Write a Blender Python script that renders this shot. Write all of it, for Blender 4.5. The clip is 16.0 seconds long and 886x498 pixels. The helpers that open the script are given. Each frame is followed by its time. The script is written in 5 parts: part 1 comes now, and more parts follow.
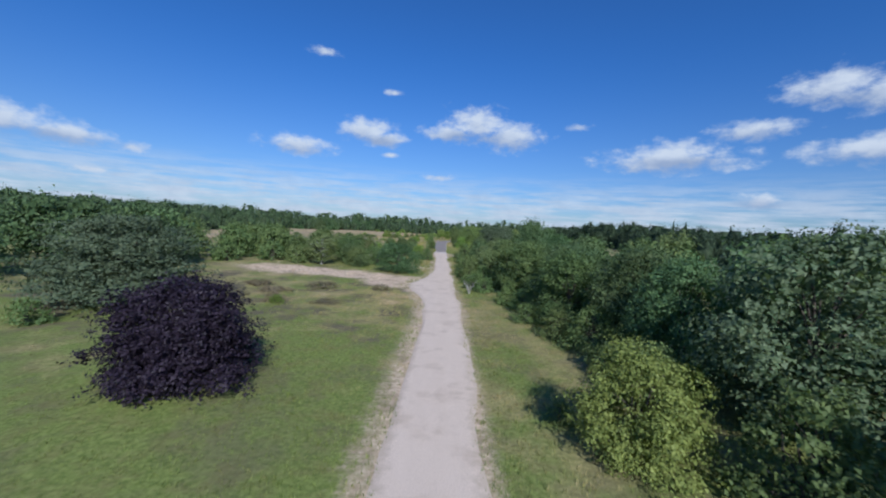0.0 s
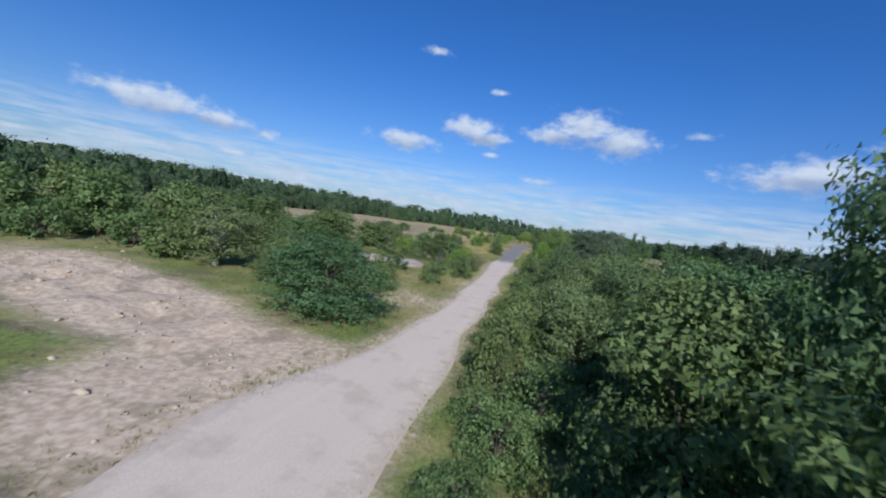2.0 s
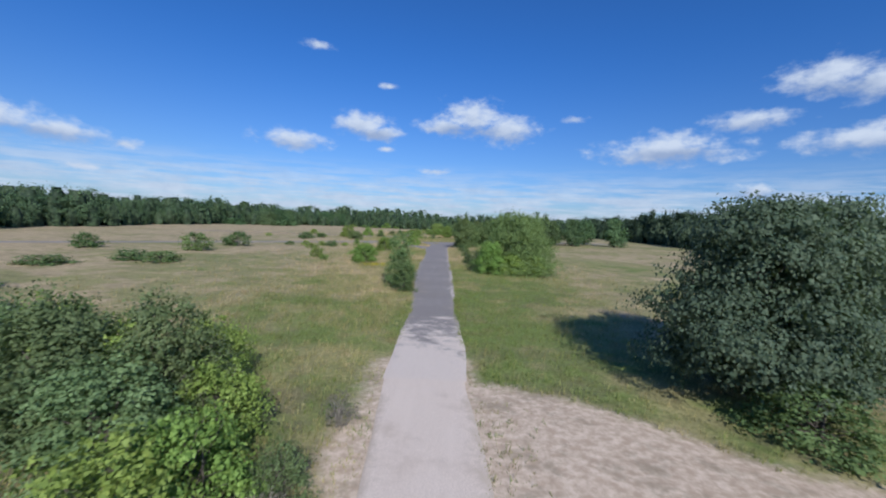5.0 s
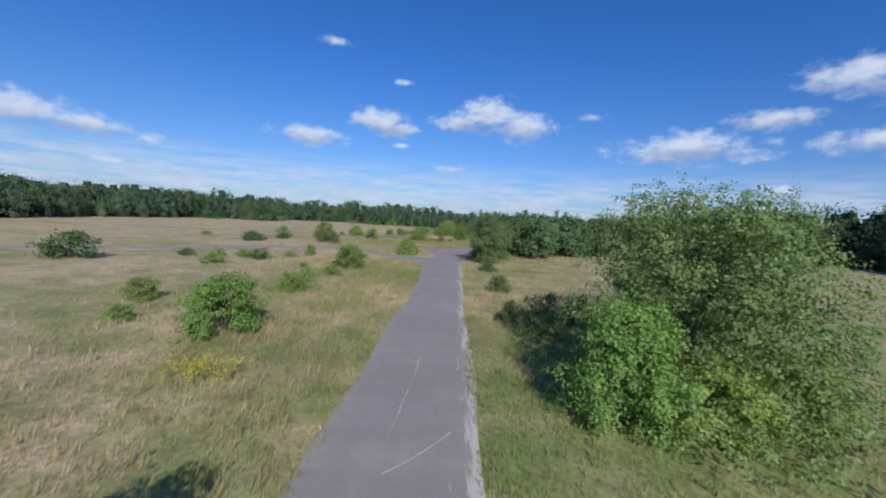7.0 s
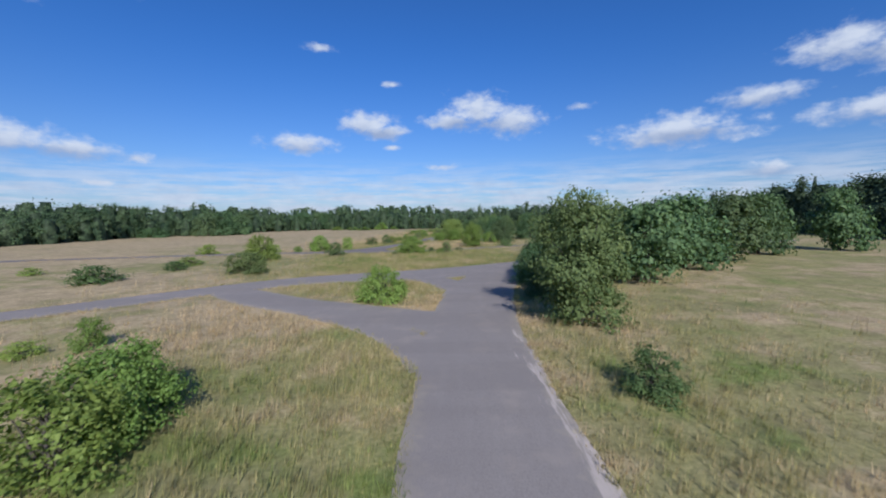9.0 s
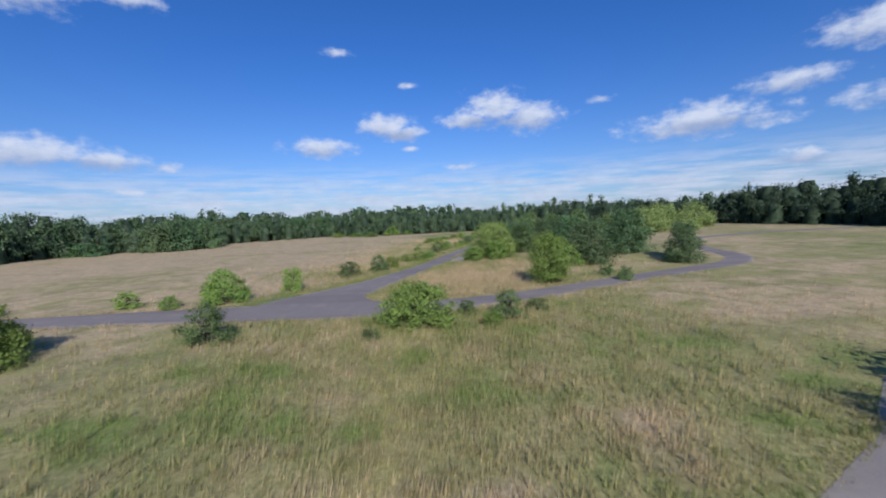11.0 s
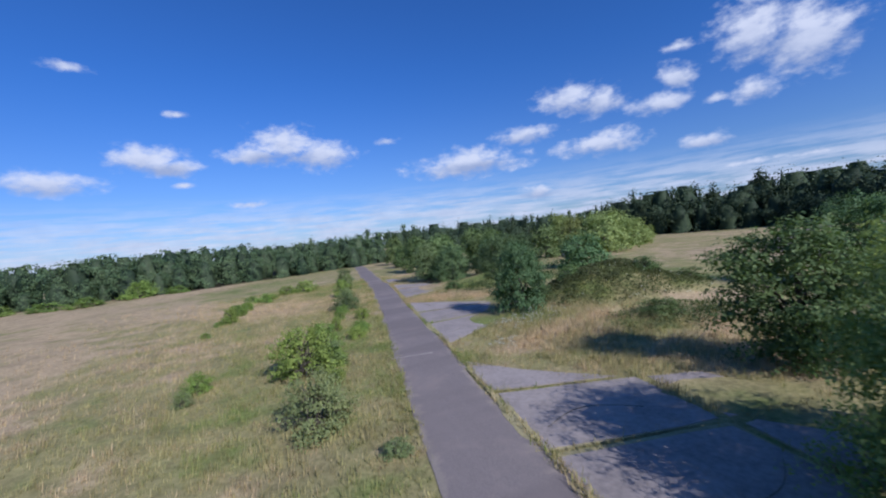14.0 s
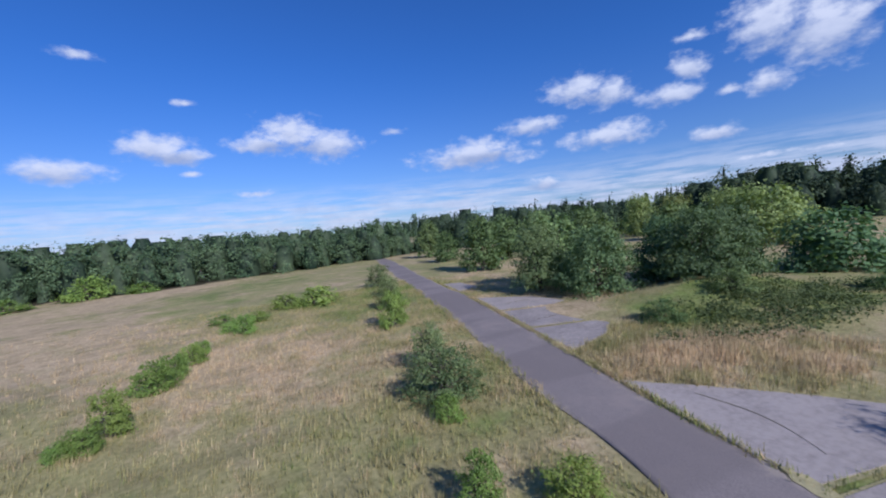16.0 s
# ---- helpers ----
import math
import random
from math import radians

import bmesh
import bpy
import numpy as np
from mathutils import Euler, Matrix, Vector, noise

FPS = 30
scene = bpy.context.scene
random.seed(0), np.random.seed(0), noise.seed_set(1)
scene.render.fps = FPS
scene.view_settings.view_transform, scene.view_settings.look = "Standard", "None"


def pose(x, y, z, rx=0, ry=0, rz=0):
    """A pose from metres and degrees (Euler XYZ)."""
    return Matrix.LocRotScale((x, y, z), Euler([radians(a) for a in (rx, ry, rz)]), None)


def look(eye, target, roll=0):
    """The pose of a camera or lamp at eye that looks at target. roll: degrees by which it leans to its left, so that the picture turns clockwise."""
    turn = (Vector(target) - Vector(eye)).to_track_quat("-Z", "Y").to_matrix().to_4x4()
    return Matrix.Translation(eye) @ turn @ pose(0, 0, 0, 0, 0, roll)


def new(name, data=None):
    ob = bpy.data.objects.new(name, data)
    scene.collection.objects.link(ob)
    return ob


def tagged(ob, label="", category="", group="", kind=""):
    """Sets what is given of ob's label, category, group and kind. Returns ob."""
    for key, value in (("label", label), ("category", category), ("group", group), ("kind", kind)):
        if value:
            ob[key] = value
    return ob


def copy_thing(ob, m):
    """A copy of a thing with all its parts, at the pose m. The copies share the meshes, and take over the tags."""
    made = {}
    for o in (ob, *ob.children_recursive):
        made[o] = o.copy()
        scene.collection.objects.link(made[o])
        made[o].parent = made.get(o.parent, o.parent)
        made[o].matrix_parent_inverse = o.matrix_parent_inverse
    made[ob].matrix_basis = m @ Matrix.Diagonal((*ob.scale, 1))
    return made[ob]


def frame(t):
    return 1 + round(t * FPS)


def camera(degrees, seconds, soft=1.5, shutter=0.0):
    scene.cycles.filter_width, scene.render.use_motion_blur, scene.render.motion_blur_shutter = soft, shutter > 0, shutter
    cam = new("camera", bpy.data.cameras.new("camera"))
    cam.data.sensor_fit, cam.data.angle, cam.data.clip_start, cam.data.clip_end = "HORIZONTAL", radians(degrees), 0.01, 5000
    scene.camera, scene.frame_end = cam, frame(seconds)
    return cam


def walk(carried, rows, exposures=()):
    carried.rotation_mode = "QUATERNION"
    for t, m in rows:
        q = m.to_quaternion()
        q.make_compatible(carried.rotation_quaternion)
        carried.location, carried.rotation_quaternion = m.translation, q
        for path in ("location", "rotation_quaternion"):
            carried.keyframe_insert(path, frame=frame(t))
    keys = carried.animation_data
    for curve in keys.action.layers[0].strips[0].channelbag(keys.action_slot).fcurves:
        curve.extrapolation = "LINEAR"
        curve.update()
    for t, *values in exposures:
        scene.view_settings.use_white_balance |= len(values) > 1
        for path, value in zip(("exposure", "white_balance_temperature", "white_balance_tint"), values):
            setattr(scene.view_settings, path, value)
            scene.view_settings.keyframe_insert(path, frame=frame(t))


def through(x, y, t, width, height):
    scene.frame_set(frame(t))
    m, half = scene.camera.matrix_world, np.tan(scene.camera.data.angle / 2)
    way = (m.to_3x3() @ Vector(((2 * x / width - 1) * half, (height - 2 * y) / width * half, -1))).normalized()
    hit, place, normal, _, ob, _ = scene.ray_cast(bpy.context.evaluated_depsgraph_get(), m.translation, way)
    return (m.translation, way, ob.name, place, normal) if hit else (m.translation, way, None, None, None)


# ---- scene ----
cam = camera(94.9, 16.0, soft=2.0, shutter=0.08)
PATH = [
    (0.0, pose(0.01, 0.01, 7.30, 87.03, -3.12, -0.81)),
    (0.5, pose(1.41, 10.67, 7.54, 86.79, 0.63, -0.59)),
    (1.0, pose(2.58, 21.42, 7.57, 86.25, 3.19, 2.30)),
    (1.5, pose(4.33, 32.07, 7.19, 85.74, -2.54, 7.57)),
    (2.0, pose(5.25, 41.36, 6.62, 85.69, -8.71, 12.19)),
    (2.5, pose(1.99, 52.60, 7.65, 85.61, -2.97, 1.24)),
    (3.0, pose(-1.14, 64.28, 8.02, 86.77, 10.72, -12.09)),
    (3.5, pose(-0.97, 72.52, 8.11, 85.91, 7.14, -8.80)),
    (4.0, pose(-1.48, 80.33, 7.99, 84.92, 4.59, -7.84)),
    (4.5, pose(0.17, 88.59, 6.79, 86.21, -1.18, -2.67)),
    (7.0, pose(2.66, 138.61, 6.84, 85.69, -3.38, 0.65)),
    (7.5, pose(2.84, 149.50, 6.59, 85.51, -0.74, -0.35)),
    (8.0, pose(2.30, 159.64, 6.15, 85.67, -0.01, -0.22)),
    (8.2, pose(2.10, 163.29, 6.06, 85.83, 0.06, -0.21)),
    (10.3, pose(-1.17, 208.28, 7.90, 84.44, 2.06, 0.95)),
    (10.5, pose(-1.27, 213.24, 7.76, 84.33, 1.99, 1.26)),
    (11.0, pose(-1.67, 225.77, 7.34, 85.54, 2.44, 2.91)),
    (11.5, pose(-2.17, 237.61, 7.71, 85.89, 2.50, 3.76)),
    (12.0, pose(-2.27, 249.49, 8.24, 85.44, 4.72, 8.33)),
    (12.5, pose(-2.58, 262.37, 7.81, 85.16, -6.44, 15.00)),
    (13.0, pose(-4.75, 273.89, 6.68, 86.32, -7.32, 7.15)),
    (13.5, pose(-6.93, 285.73, 5.73, 88.98, -2.44, -17.68)),
    (14.0, pose(-9.11, 294.96, 6.35, 88.47, 6.29, -24.71)),
    (14.5, pose(-8.84, 303.56, 6.73, 87.64, 2.67, -22.28)),
    (15.0, pose(-8.88, 310.33, 6.64, 87.65, 5.35, -23.60)),
    (15.5, pose(-7.83, 317.58, 6.47, 87.05, 5.28, -23.40)),
    (16.0, pose(-6.67, 324.39, 6.05, 87.32, 5.66, -23.86)),
]
# daylight balance and exposure drift of the flight camera
EXPOSURES = [(0.0, -0.08, 5700, 8), (5.0, -0.05, 5700, 9), (9.0, -0.05, 5800, 11), (12.0, -0.02, 5750, 15), (16.0, 0.0, 5550, 19)]
walk(cam, PATH, EXPOSURES)


# ---------------------------------------------------------------- light and sky
SUN_EL, SUN_AZ = radians(33), radians(167)
sun_data = bpy.data.lights.new("sun", "SUN")
sun_data.energy, sun_data.angle, sun_data.color = 5.0, radians(0.55), (1.0, 0.95, 0.87)
sun = new("sun", sun_data)
sun_way = Vector((math.sin(SUN_AZ) * math.cos(SUN_EL), math.cos(SUN_AZ) * math.cos(SUN_EL), math.sin(SUN_EL)))
sun.matrix_world = look((0, 0, 0), -sun_way)
scene.view_settings.exposure = 0.0


def node(nt, kind, **values):
    n = nt.nodes.new(kind)
    for key, value in values.items():
        if key.startswith("in_"):
            n.inputs[int(key[3:])].default_value = value
        elif key == "op":
            n.operation = value
        elif key == "data_type":
            n.data_type = value
    return n


def math_node(nt, op, a, b=0.0, clamp=False):
    n = nt.nodes.new("ShaderNodeMath")
    n.operation, n.use_clamp = op, clamp
    for i, v in ((0, a), (1, b)):
        if isinstance(v, (int, float)):
            n.inputs[i].default_value = v
        else:
            nt.links.new(v, n.inputs[i])
    return n.outputs[0]


def mix_colour(nt, fac, a, b, blend="MIX"):
    n = nt.nodes.new("ShaderNodeMix")
    n.data_type, n.blend_type = "RGBA", blend
    for i, v in ((0, fac), (6, a), (7, b)):
        if isinstance(v, tuple):
            n.inputs[i].default_value = v if len(v) == 4 else (*v, 1)
        elif isinstance(v, (int, float)):
            n.inputs[i].default_value = v
        else:
            nt.links.new(v, n.inputs[i])
    return n.outputs[2]


def noise_node(nt, vector, scale, detail=4.0, rough=0.55):
    n = nt.nodes.new("ShaderNodeTexNoise")
    n.inputs["Scale"].default_value = scale
    n.inputs["Detail"].default_value = detail
    n.inputs["Roughness"].default_value = rough
    nt.links.new(vector, n.inputs["Vector"])
    return n.outputs["Fac"]


def ramp(nt, value, lo, hi, smooth=True):
    n = nt.nodes.new("ShaderNodeMapRange")
    n.interpolation_type = "SMOOTHSTEP" if smooth else "LINEAR"
    nt.links.new(value, n.inputs[0])
    n.inputs[1].default_value, n.inputs[2].default_value = lo, hi
    return n.outputs[0]


# fair-weather cumulus: bearing, height above the horizon, half width, half height (degrees)
CLOUDS_AHEAD = [(-19.1, 9.8, 3.9, 1.2), (-10.2, 12.5, 3.6, 1.5), (-7.5, 11.6, 2.6, 1.1), (4.6, 14.1, 4.2, 2.1),
                (9.8, 12.7, 4.0, 1.7), (1.2, 12.9, 3.4, 1.1), (-0.1, 6.9, 3.2, 0.6), (29.0, 9.6, 7.2, 1.5), (30.0, 10.6, 4.4, 1.5), (37.5, 12.6, 4.0, 1.1)]
CLOUDS_HIGH = [(-6.8, 17.5, 1.8, 0.45), (-16.2, 21.2, 2.2, 0.6), (18.2, 13.9, 2.0, 0.5), (-7.0, 9.5, 1.3, 0.4),
               (43.5, 16.1, 3.6, 1.7), (47.0, 14.9, 3.2, 1.5), (54.0, 13.2, 3.0, 1.1), (59.6, 12.4, 1.5, 0.7),
               (56.0, 15.8, 1.9, 1.3), (56.6, 18.8, 1.7, 0.7), (46.8, 9.8, 5.0, 1.4), (58.2, 8.0, 2.6, 0.9)]
CLOUDS_SIDE = [(63.5, 18.2, 3.6, 3.0), (68.0, 16.0, 3.8, 3.0), (63.1, 12.3, 1.7, 1.2), (38.4, 5.0, 2.2, 0.9),
               (-48.0, 8.2, 6.0, 1.5), (-41.5, 7.6, 3.6, 1.1), (-36.8, 7.0, 2.4, 0.8), (-40.3, 4.2, 2.8, 0.7),
               (-46.5, 22.5, 3.2, 1.5), (-38.5, 24.0, 2.6, 1.0), (62.4, 4.7, 3.4, 0.5), (67.5, 4.6, 3.0, 0.5)]


def build_sky():
    world = bpy.data.worlds.new("world")
    scene.world = world
    world.use_nodes = True
    nt = world.node_tree
    nt.nodes.clear()
    out = nt.nodes.new("ShaderNodeOutputWorld")
    sky = nt.nodes.new("ShaderNodeTexSky")
    sky.sky_type, sky.sun_disc = "NISHITA", False
    sky.sun_elevation, sky.sun_rotation = SUN_EL, SUN_AZ
    sky.air_density, sky.dust_density, sky.ozone_density = 1.0, 0.5, 3.0
    co = nt.nodes.new("ShaderNodeTexCoord").outputs["Generated"]
    sep = nt.nodes.new("ShaderNodeSeparateXYZ")
    nt.links.new(co, sep.inputs[0])
    az = math_node(nt, "MULTIPLY", math_node(nt, "ARCTAN2", sep.outputs[0], sep.outputs[1]), 180 / math.pi)
    el = math_node(nt, "MULTIPLY", math_node(nt, "ARCSINE", sep.outputs[2]), 180 / math.pi)
    comb = nt.nodes.new("ShaderNodeCombineXYZ")
    nt.links.new(az, comb.inputs[0])
    nt.links.new(el, comb.inputs[1])
    flat = comb.outputs[0]
    mapped = nt.nodes.new("ShaderNodeVectorMath")
    mapped.operation = "MULTIPLY"
    mapped.inputs[1].default_value = (0.62, 1.0, 1.0)
    nt.links.new(flat, mapped.inputs[0])
    billow = noise_node(nt, mapped.outputs[0], 0.75, 7.0, 0.58)
    coarse = noise_node(nt, mapped.outputs[0], 0.28, 3.0, 0.5)
    wob = math_node(nt, "ADD", math_node(nt, "MULTIPLY", math_node(nt, "SUBTRACT", billow, 0.5), 2.3),
                    math_node(nt, "MULTIPLY", math_node(nt, "SUBTRACT", coarse, 0.5), 1.0))
    best = None
    lift = None
    for a, e, w, h in CLOUDS_AHEAD + CLOUDS_HIGH + CLOUDS_SIDE:
        sub = nt.nodes.new("ShaderNodeVectorMath")
        sub.operation = "SUBTRACT"
        sub.inputs[1].default_value = (a, e, 0)
        nt.links.new(flat, sub.inputs[0])
        mul = nt.nodes.new("ShaderNodeVectorMath")
        mul.operation = "MULTIPLY"
        mul.inputs[1].default_value = (1 / w, 1 / h, 1)
        nt.links.new(sub.outputs[0], mul.inputs[0])
        length = nt.nodes.new("ShaderNodeVectorMath")
        length.operation = "LENGTH"
        nt.links.new(mul.outputs[0], length.inputs[0])
        # small wisps are thinner than the large heaps
        inside = math_node(nt, "SUBTRACT", 1.18 if h > 0.8 else 0.85, length.outputs["Value"])
        best = inside if best is None else math_node(nt, "MAXIMUM", best, inside)
        if h > 0.8:
            ysep = nt.nodes.new("ShaderNodeSeparateXYZ")
            nt.links.new(mul.outputs[0], ysep.inputs[0])
            near = ramp(nt, length.outputs["Value"], 1.5, 0.7)
            up = math_node(nt, "MULTIPLY", ysep.outputs[1], near)
            lift = up if lift is None else math_node(nt, "ADD", lift, up)
    body = math_node(nt, "ADD", best, wob)
    heap = ramp(nt, body, -0.2, 1.0)
    # thin streaks low over the horizon and fine veils higher up
    streak_v = nt.nodes.new("ShaderNodeVectorMath")
    streak_v.operation = "MULTIPLY"
    streak_v.inputs[1].default_value = (0.13, 1.25, 1.0)
    nt.links.new(flat, streak_v.inputs[0])
    streak = ramp(nt, noise_node(nt, streak_v.outputs[0], 1.0, 5.0, 0.6), 0.33, 0.62)
    low = math_node(nt, "MULTIPLY", ramp(nt, el, 8.5, 2.5), ramp(nt, el, -0.5, 1.0))
    veil = math_node(nt, "MULTIPLY", math_node(nt, "MULTIPLY", streak, low), 0.82)
    cover = math_node(nt, "MAXIMUM", math_node(nt, "MULTIPLY", heap, 0.93), veil)
    shade = ramp(nt, math_node(nt, "ADD", lift, math_node(nt, "MULTIPLY", wob, 0.5)), -1.0, 0.5)
    cloud_col = mix_colour(nt, shade, (0.40, 0.47, 0.62), (0.80, 0.83, 0.88))
    bg_sky = nt.nodes.new("ShaderNodeBackground")
    tint = mix_colour(nt, 1.0, sky.outputs[0], mix_colour(nt, ramp(nt, el, 1.0, 24.0), SKY_LOW, SKY_HIGH), "MULTIPLY")
    nt.links.new(tint, bg_sky.inputs[0])
    bg_sky.inputs[1].default_value = 0.1
    bg_cloud = nt.nodes.new("ShaderNodeBackground")
    nt.links.new(cloud_col, bg_cloud.inputs[0])
    bg_cloud.inputs[1].default_value = 0.90
    mix = nt.nodes.new("ShaderNodeMixShader")
    nt.links.new(cover, mix.inputs[0])
    nt.links.new(bg_sky.outputs[0], mix.inputs[1])
    nt.links.new(bg_cloud.outputs[0], mix.inputs[2])
    nt.links.new(mix.outputs[0], out.inputs[0])


SKY_LOW, SKY_HIGH = (0.61, 0.75, 1.02), (0.36, 0.70, 1.16)
build_sky()


# ---------------------------------------------------------------- materials
def material(name):
    m = bpy.data.materials.new(name)
    m.use_nodes = True
    nt = m.node_tree
    bsdf = nt.nodes["Principled BSDF"]
    return m, nt, bsdf


def position(nt):
    return nt.nodes.new("ShaderNodeNewGeometry").outputs["Position"]


def bump(nt, bsdf, height, strength, distance):
    n = nt.nodes.new("ShaderNodeBump")
    n.inputs["Strength"].default_value, n.inputs["Distance"].default_value = strength, distance
    nt.links.new(height, n.inputs["Height"])
    nt.links.new(n.outputs[0], bsdf.inputs["Normal"])


def attribute(nt, name):
    n = nt.nodes.new("ShaderNodeAttribute")
    n.attribute_name = name
    return n.outputs["Fac"]


def leaf_material(name, dark, light, gloss=0.45, through=0.28, broad=0.0):
    m, nt, bsdf = material(name)
    geo = nt.nodes.new("ShaderNodeNewGeometry")
    info = nt.nodes.new("ShaderNodeObjectInfo")
    patch = noise_node(nt, geo.outputs["Position"], 0.9, 2.0)
    pick = math_node(nt, "ADD", math_node(nt, "MULTIPLY", geo.outputs["Random Per Island"], 0.62),
                     math_node(nt, "MULTIPLY", math_node(nt, "SUBTRACT", patch, 0.3), 0.8))
    if broad:
        wide = noise_node(nt, geo.outputs["Position"], 0.13, 2.0)
        pick = math_node(nt, "ADD", pick, math_node(nt, "MULTIPLY", math_node(nt, "SUBTRACT", wide, 0.5), broad))
    col = mix_colour(nt, ramp(nt, pick, 0.0, 1.0, False), dark, light)
    hue = nt.nodes.new("ShaderNodeHueSaturation")
    nt.links.new(col, hue.inputs["Color"])
    nt.links.new(math_node(nt, "ADD", 0.470, math_node(nt, "MULTIPLY", info.outputs["Random"], 0.038)), hue.inputs["Hue"])
    nt.links.new(math_node(nt, "ADD", 0.80, math_node(nt, "MULTIPLY", math_node(nt, "FRACT", math_node(nt, "MULTIPLY", info.outputs["Random"], 7.31)), 0.40)), hue.inputs["Value"])
    nt.links.new(hue.outputs[0], bsdf.inputs["Base Color"])
    bsdf.inputs["Roughness"].default_value = gloss
    bsdf.inputs["Specular IOR Level"].default_value = 0.12
    trans = nt.nodes.new("ShaderNodeBsdfTranslucent")
    bright = mix_colour(nt, 1.0, hue.outputs[0], (1.25, 1.35, 0.6), "MULTIPLY")
    nt.links.new(bright, trans.inputs[0])
    mix = nt.nodes.new("ShaderNodeMixShader")
    mix.inputs[0].default_value = through
    nt.links.new(bsdf.outputs[0], mix.inputs[1])
    nt.links.new(trans.outputs[0], mix.inputs[2])
    nt.links.new(mix.outputs[0], nt.nodes["Material Output"].inputs[0])
    return m


LEAF = {
    "oak": leaf_material("oak_leaves", (0.044, 0.088, 0.040), (0.165, 0.246, 0.100), 0.5, 0.26),
    "thicket": leaf_material("thicket_leaves", (0.058, 0.106, 0.038), (0.215, 0.290, 0.106), 0.55, 0.28),
    "bright": leaf_material("bright_leaves", (0.108, 0.184, 0.038), (0.310, 0.430, 0.105), 0.5),
    "grey": leaf_material("grey_green_leaves", (0.085, 0.125, 0.048), (0.245, 0.295, 0.122), 0.55),
    "linden": leaf_material("pale_green_leaves", (0.115, 0.178, 0.044), (0.345, 0.430, 0.125), 0.5),
    "birch": leaf_material("birch_leaves", (0.085, 0.130, 0.052), (0.235, 0.295, 0.124), 0.55),
    "needle": leaf_material("pine_needles", (0.055, 0.085, 0.050), (0.165, 0.200, 0.120), 0.55),
    "hedge": leaf_material("hedge_leaves", (0.060, 0.120, 0.037), (0.150, 0.235, 0.076), 0.55),
    "willow": leaf_material("willow_leaves", (0.105, 0.155, 0.046), (0.330, 0.400, 0.140), 0.55),
    "purple": leaf_material("purple_leaves", (0.008, 0.006, 0.011), (0.046, 0.032, 0.050), 0.5, 0.10),
    "pale": leaf_material("pale_backed_leaves", (0.040, 0.080, 0.034), (0.23, 0.28, 0.16), 0.5),
    "forest": leaf_material("forest_leaves", (0.055, 0.096, 0.045), (0.190, 0.255, 0.120), 0.6, 0.25, 1.6),
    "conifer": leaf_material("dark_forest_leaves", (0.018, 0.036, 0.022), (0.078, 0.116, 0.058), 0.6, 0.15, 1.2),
    "dead": leaf_material("dry_heath_twigs", (0.150, 0.134, 0.075), (0.290, 0.258, 0.152), 0.8, 0.1),
    "twiggy": leaf_material("dry_grey_twigs", (0.135, 0.122, 0.085), (0.270, 0.248, 0.178), 0.8, 0.1),
    "weed": leaf_material("mound_weeds", (0.060, 0.084, 0.030), (0.165, 0.192, 0.078), 0.65, 0.25),
    "flower": leaf_material("yellow_flowers", (0.30, 0.24, 0.02), (0.55, 0.45, 0.04), 0.6),
    "yarrow": leaf_material("white_flowers", (0.45, 0.45, 0.40), (0.75, 0.75, 0.70), 0.7),
}


def bark_material(name, dark, light):
    m, nt, bsdf = material(name)
    pos = position(nt)
    stretch = nt.nodes.new("ShaderNodeVectorMath")
    stretch.operation = "MULTIPLY"
    stretch.inputs[1].default_value = (1, 1, 0.25)
    nt.links.new(pos, stretch.inputs[0])
    n = noise_node(nt, stretch.outputs[0], 14.0, 5.0)
    nt.links.new(mix_colour(nt, ramp(nt, n, 0.35, 0.65), dark, light), bsdf.inputs["Base Color"])
    bsdf.inputs["Roughness"].default_value = 0.9
    bump(nt, bsdf, n, 0.6, 0.02)
    return m


BARK = bark_material("bark", (0.045, 0.036, 0.028), (0.13, 0.105, 0.08))
PALE_BARK = bark_material("pale_bark", (0.22, 0.20, 0.17), (0.48, 0.45, 0.40))
DEAD_WOOD = bark_material("dead_wood", (0.12, 0.104, 0.084), (0.28, 0.245, 0.20))


def grass_colour(nt, pos, dry):
    """Lush green to straw, in patches."""
    big = noise_node(nt, pos, 0.045, 3.0)
    mid = noise_node(nt, pos, 0.32, 4.0)
    fine = noise_node(nt, pos, 5.0, 4.0, 0.7)
    want = math_node(nt, "ADD", dry, math_node(nt, "ADD", math_node(nt, "MULTIPLY", math_node(nt, "SUBTRACT", mid, 0.5), 1.8),
                                               math_node(nt, "MULTIPLY", math_node(nt, "SUBTRACT", big, 0.5), 2.0)))
    green = mix_colour(nt, ramp(nt, fine, 0.3, 0.7), (0.112, 0.148, 0.034), (0.225, 0.262, 0.074))
    olive = mix_colour(nt, ramp(nt, fine, 0.3, 0.7), (0.215, 0.196, 0.076), (0.365, 0.318, 0.138))
    straw = mix_colour(nt, ramp(nt, fine, 0.3, 0.7), (0.345, 0.250, 0.136), (0.550, 0.418, 0.246))
    col = mix_colour(nt, ramp(nt, want, 0.02, 0.44), green, olive)
    col = mix_colour(nt, ramp(nt, want, 0.45, 0.95), col, straw)
    # trampled, darker and browner patches
    tread = math_node(nt, "MULTIPLY", ramp(nt, noise_node(nt, pos, 0.75, 5.0, 0.7), 0.42, 0.70), 0.55)
    return mix_colour(nt, tread, col, mix_colour(nt, fine, (0.120, 0.102, 0.042), (0.235, 0.195, 0.088))), fine


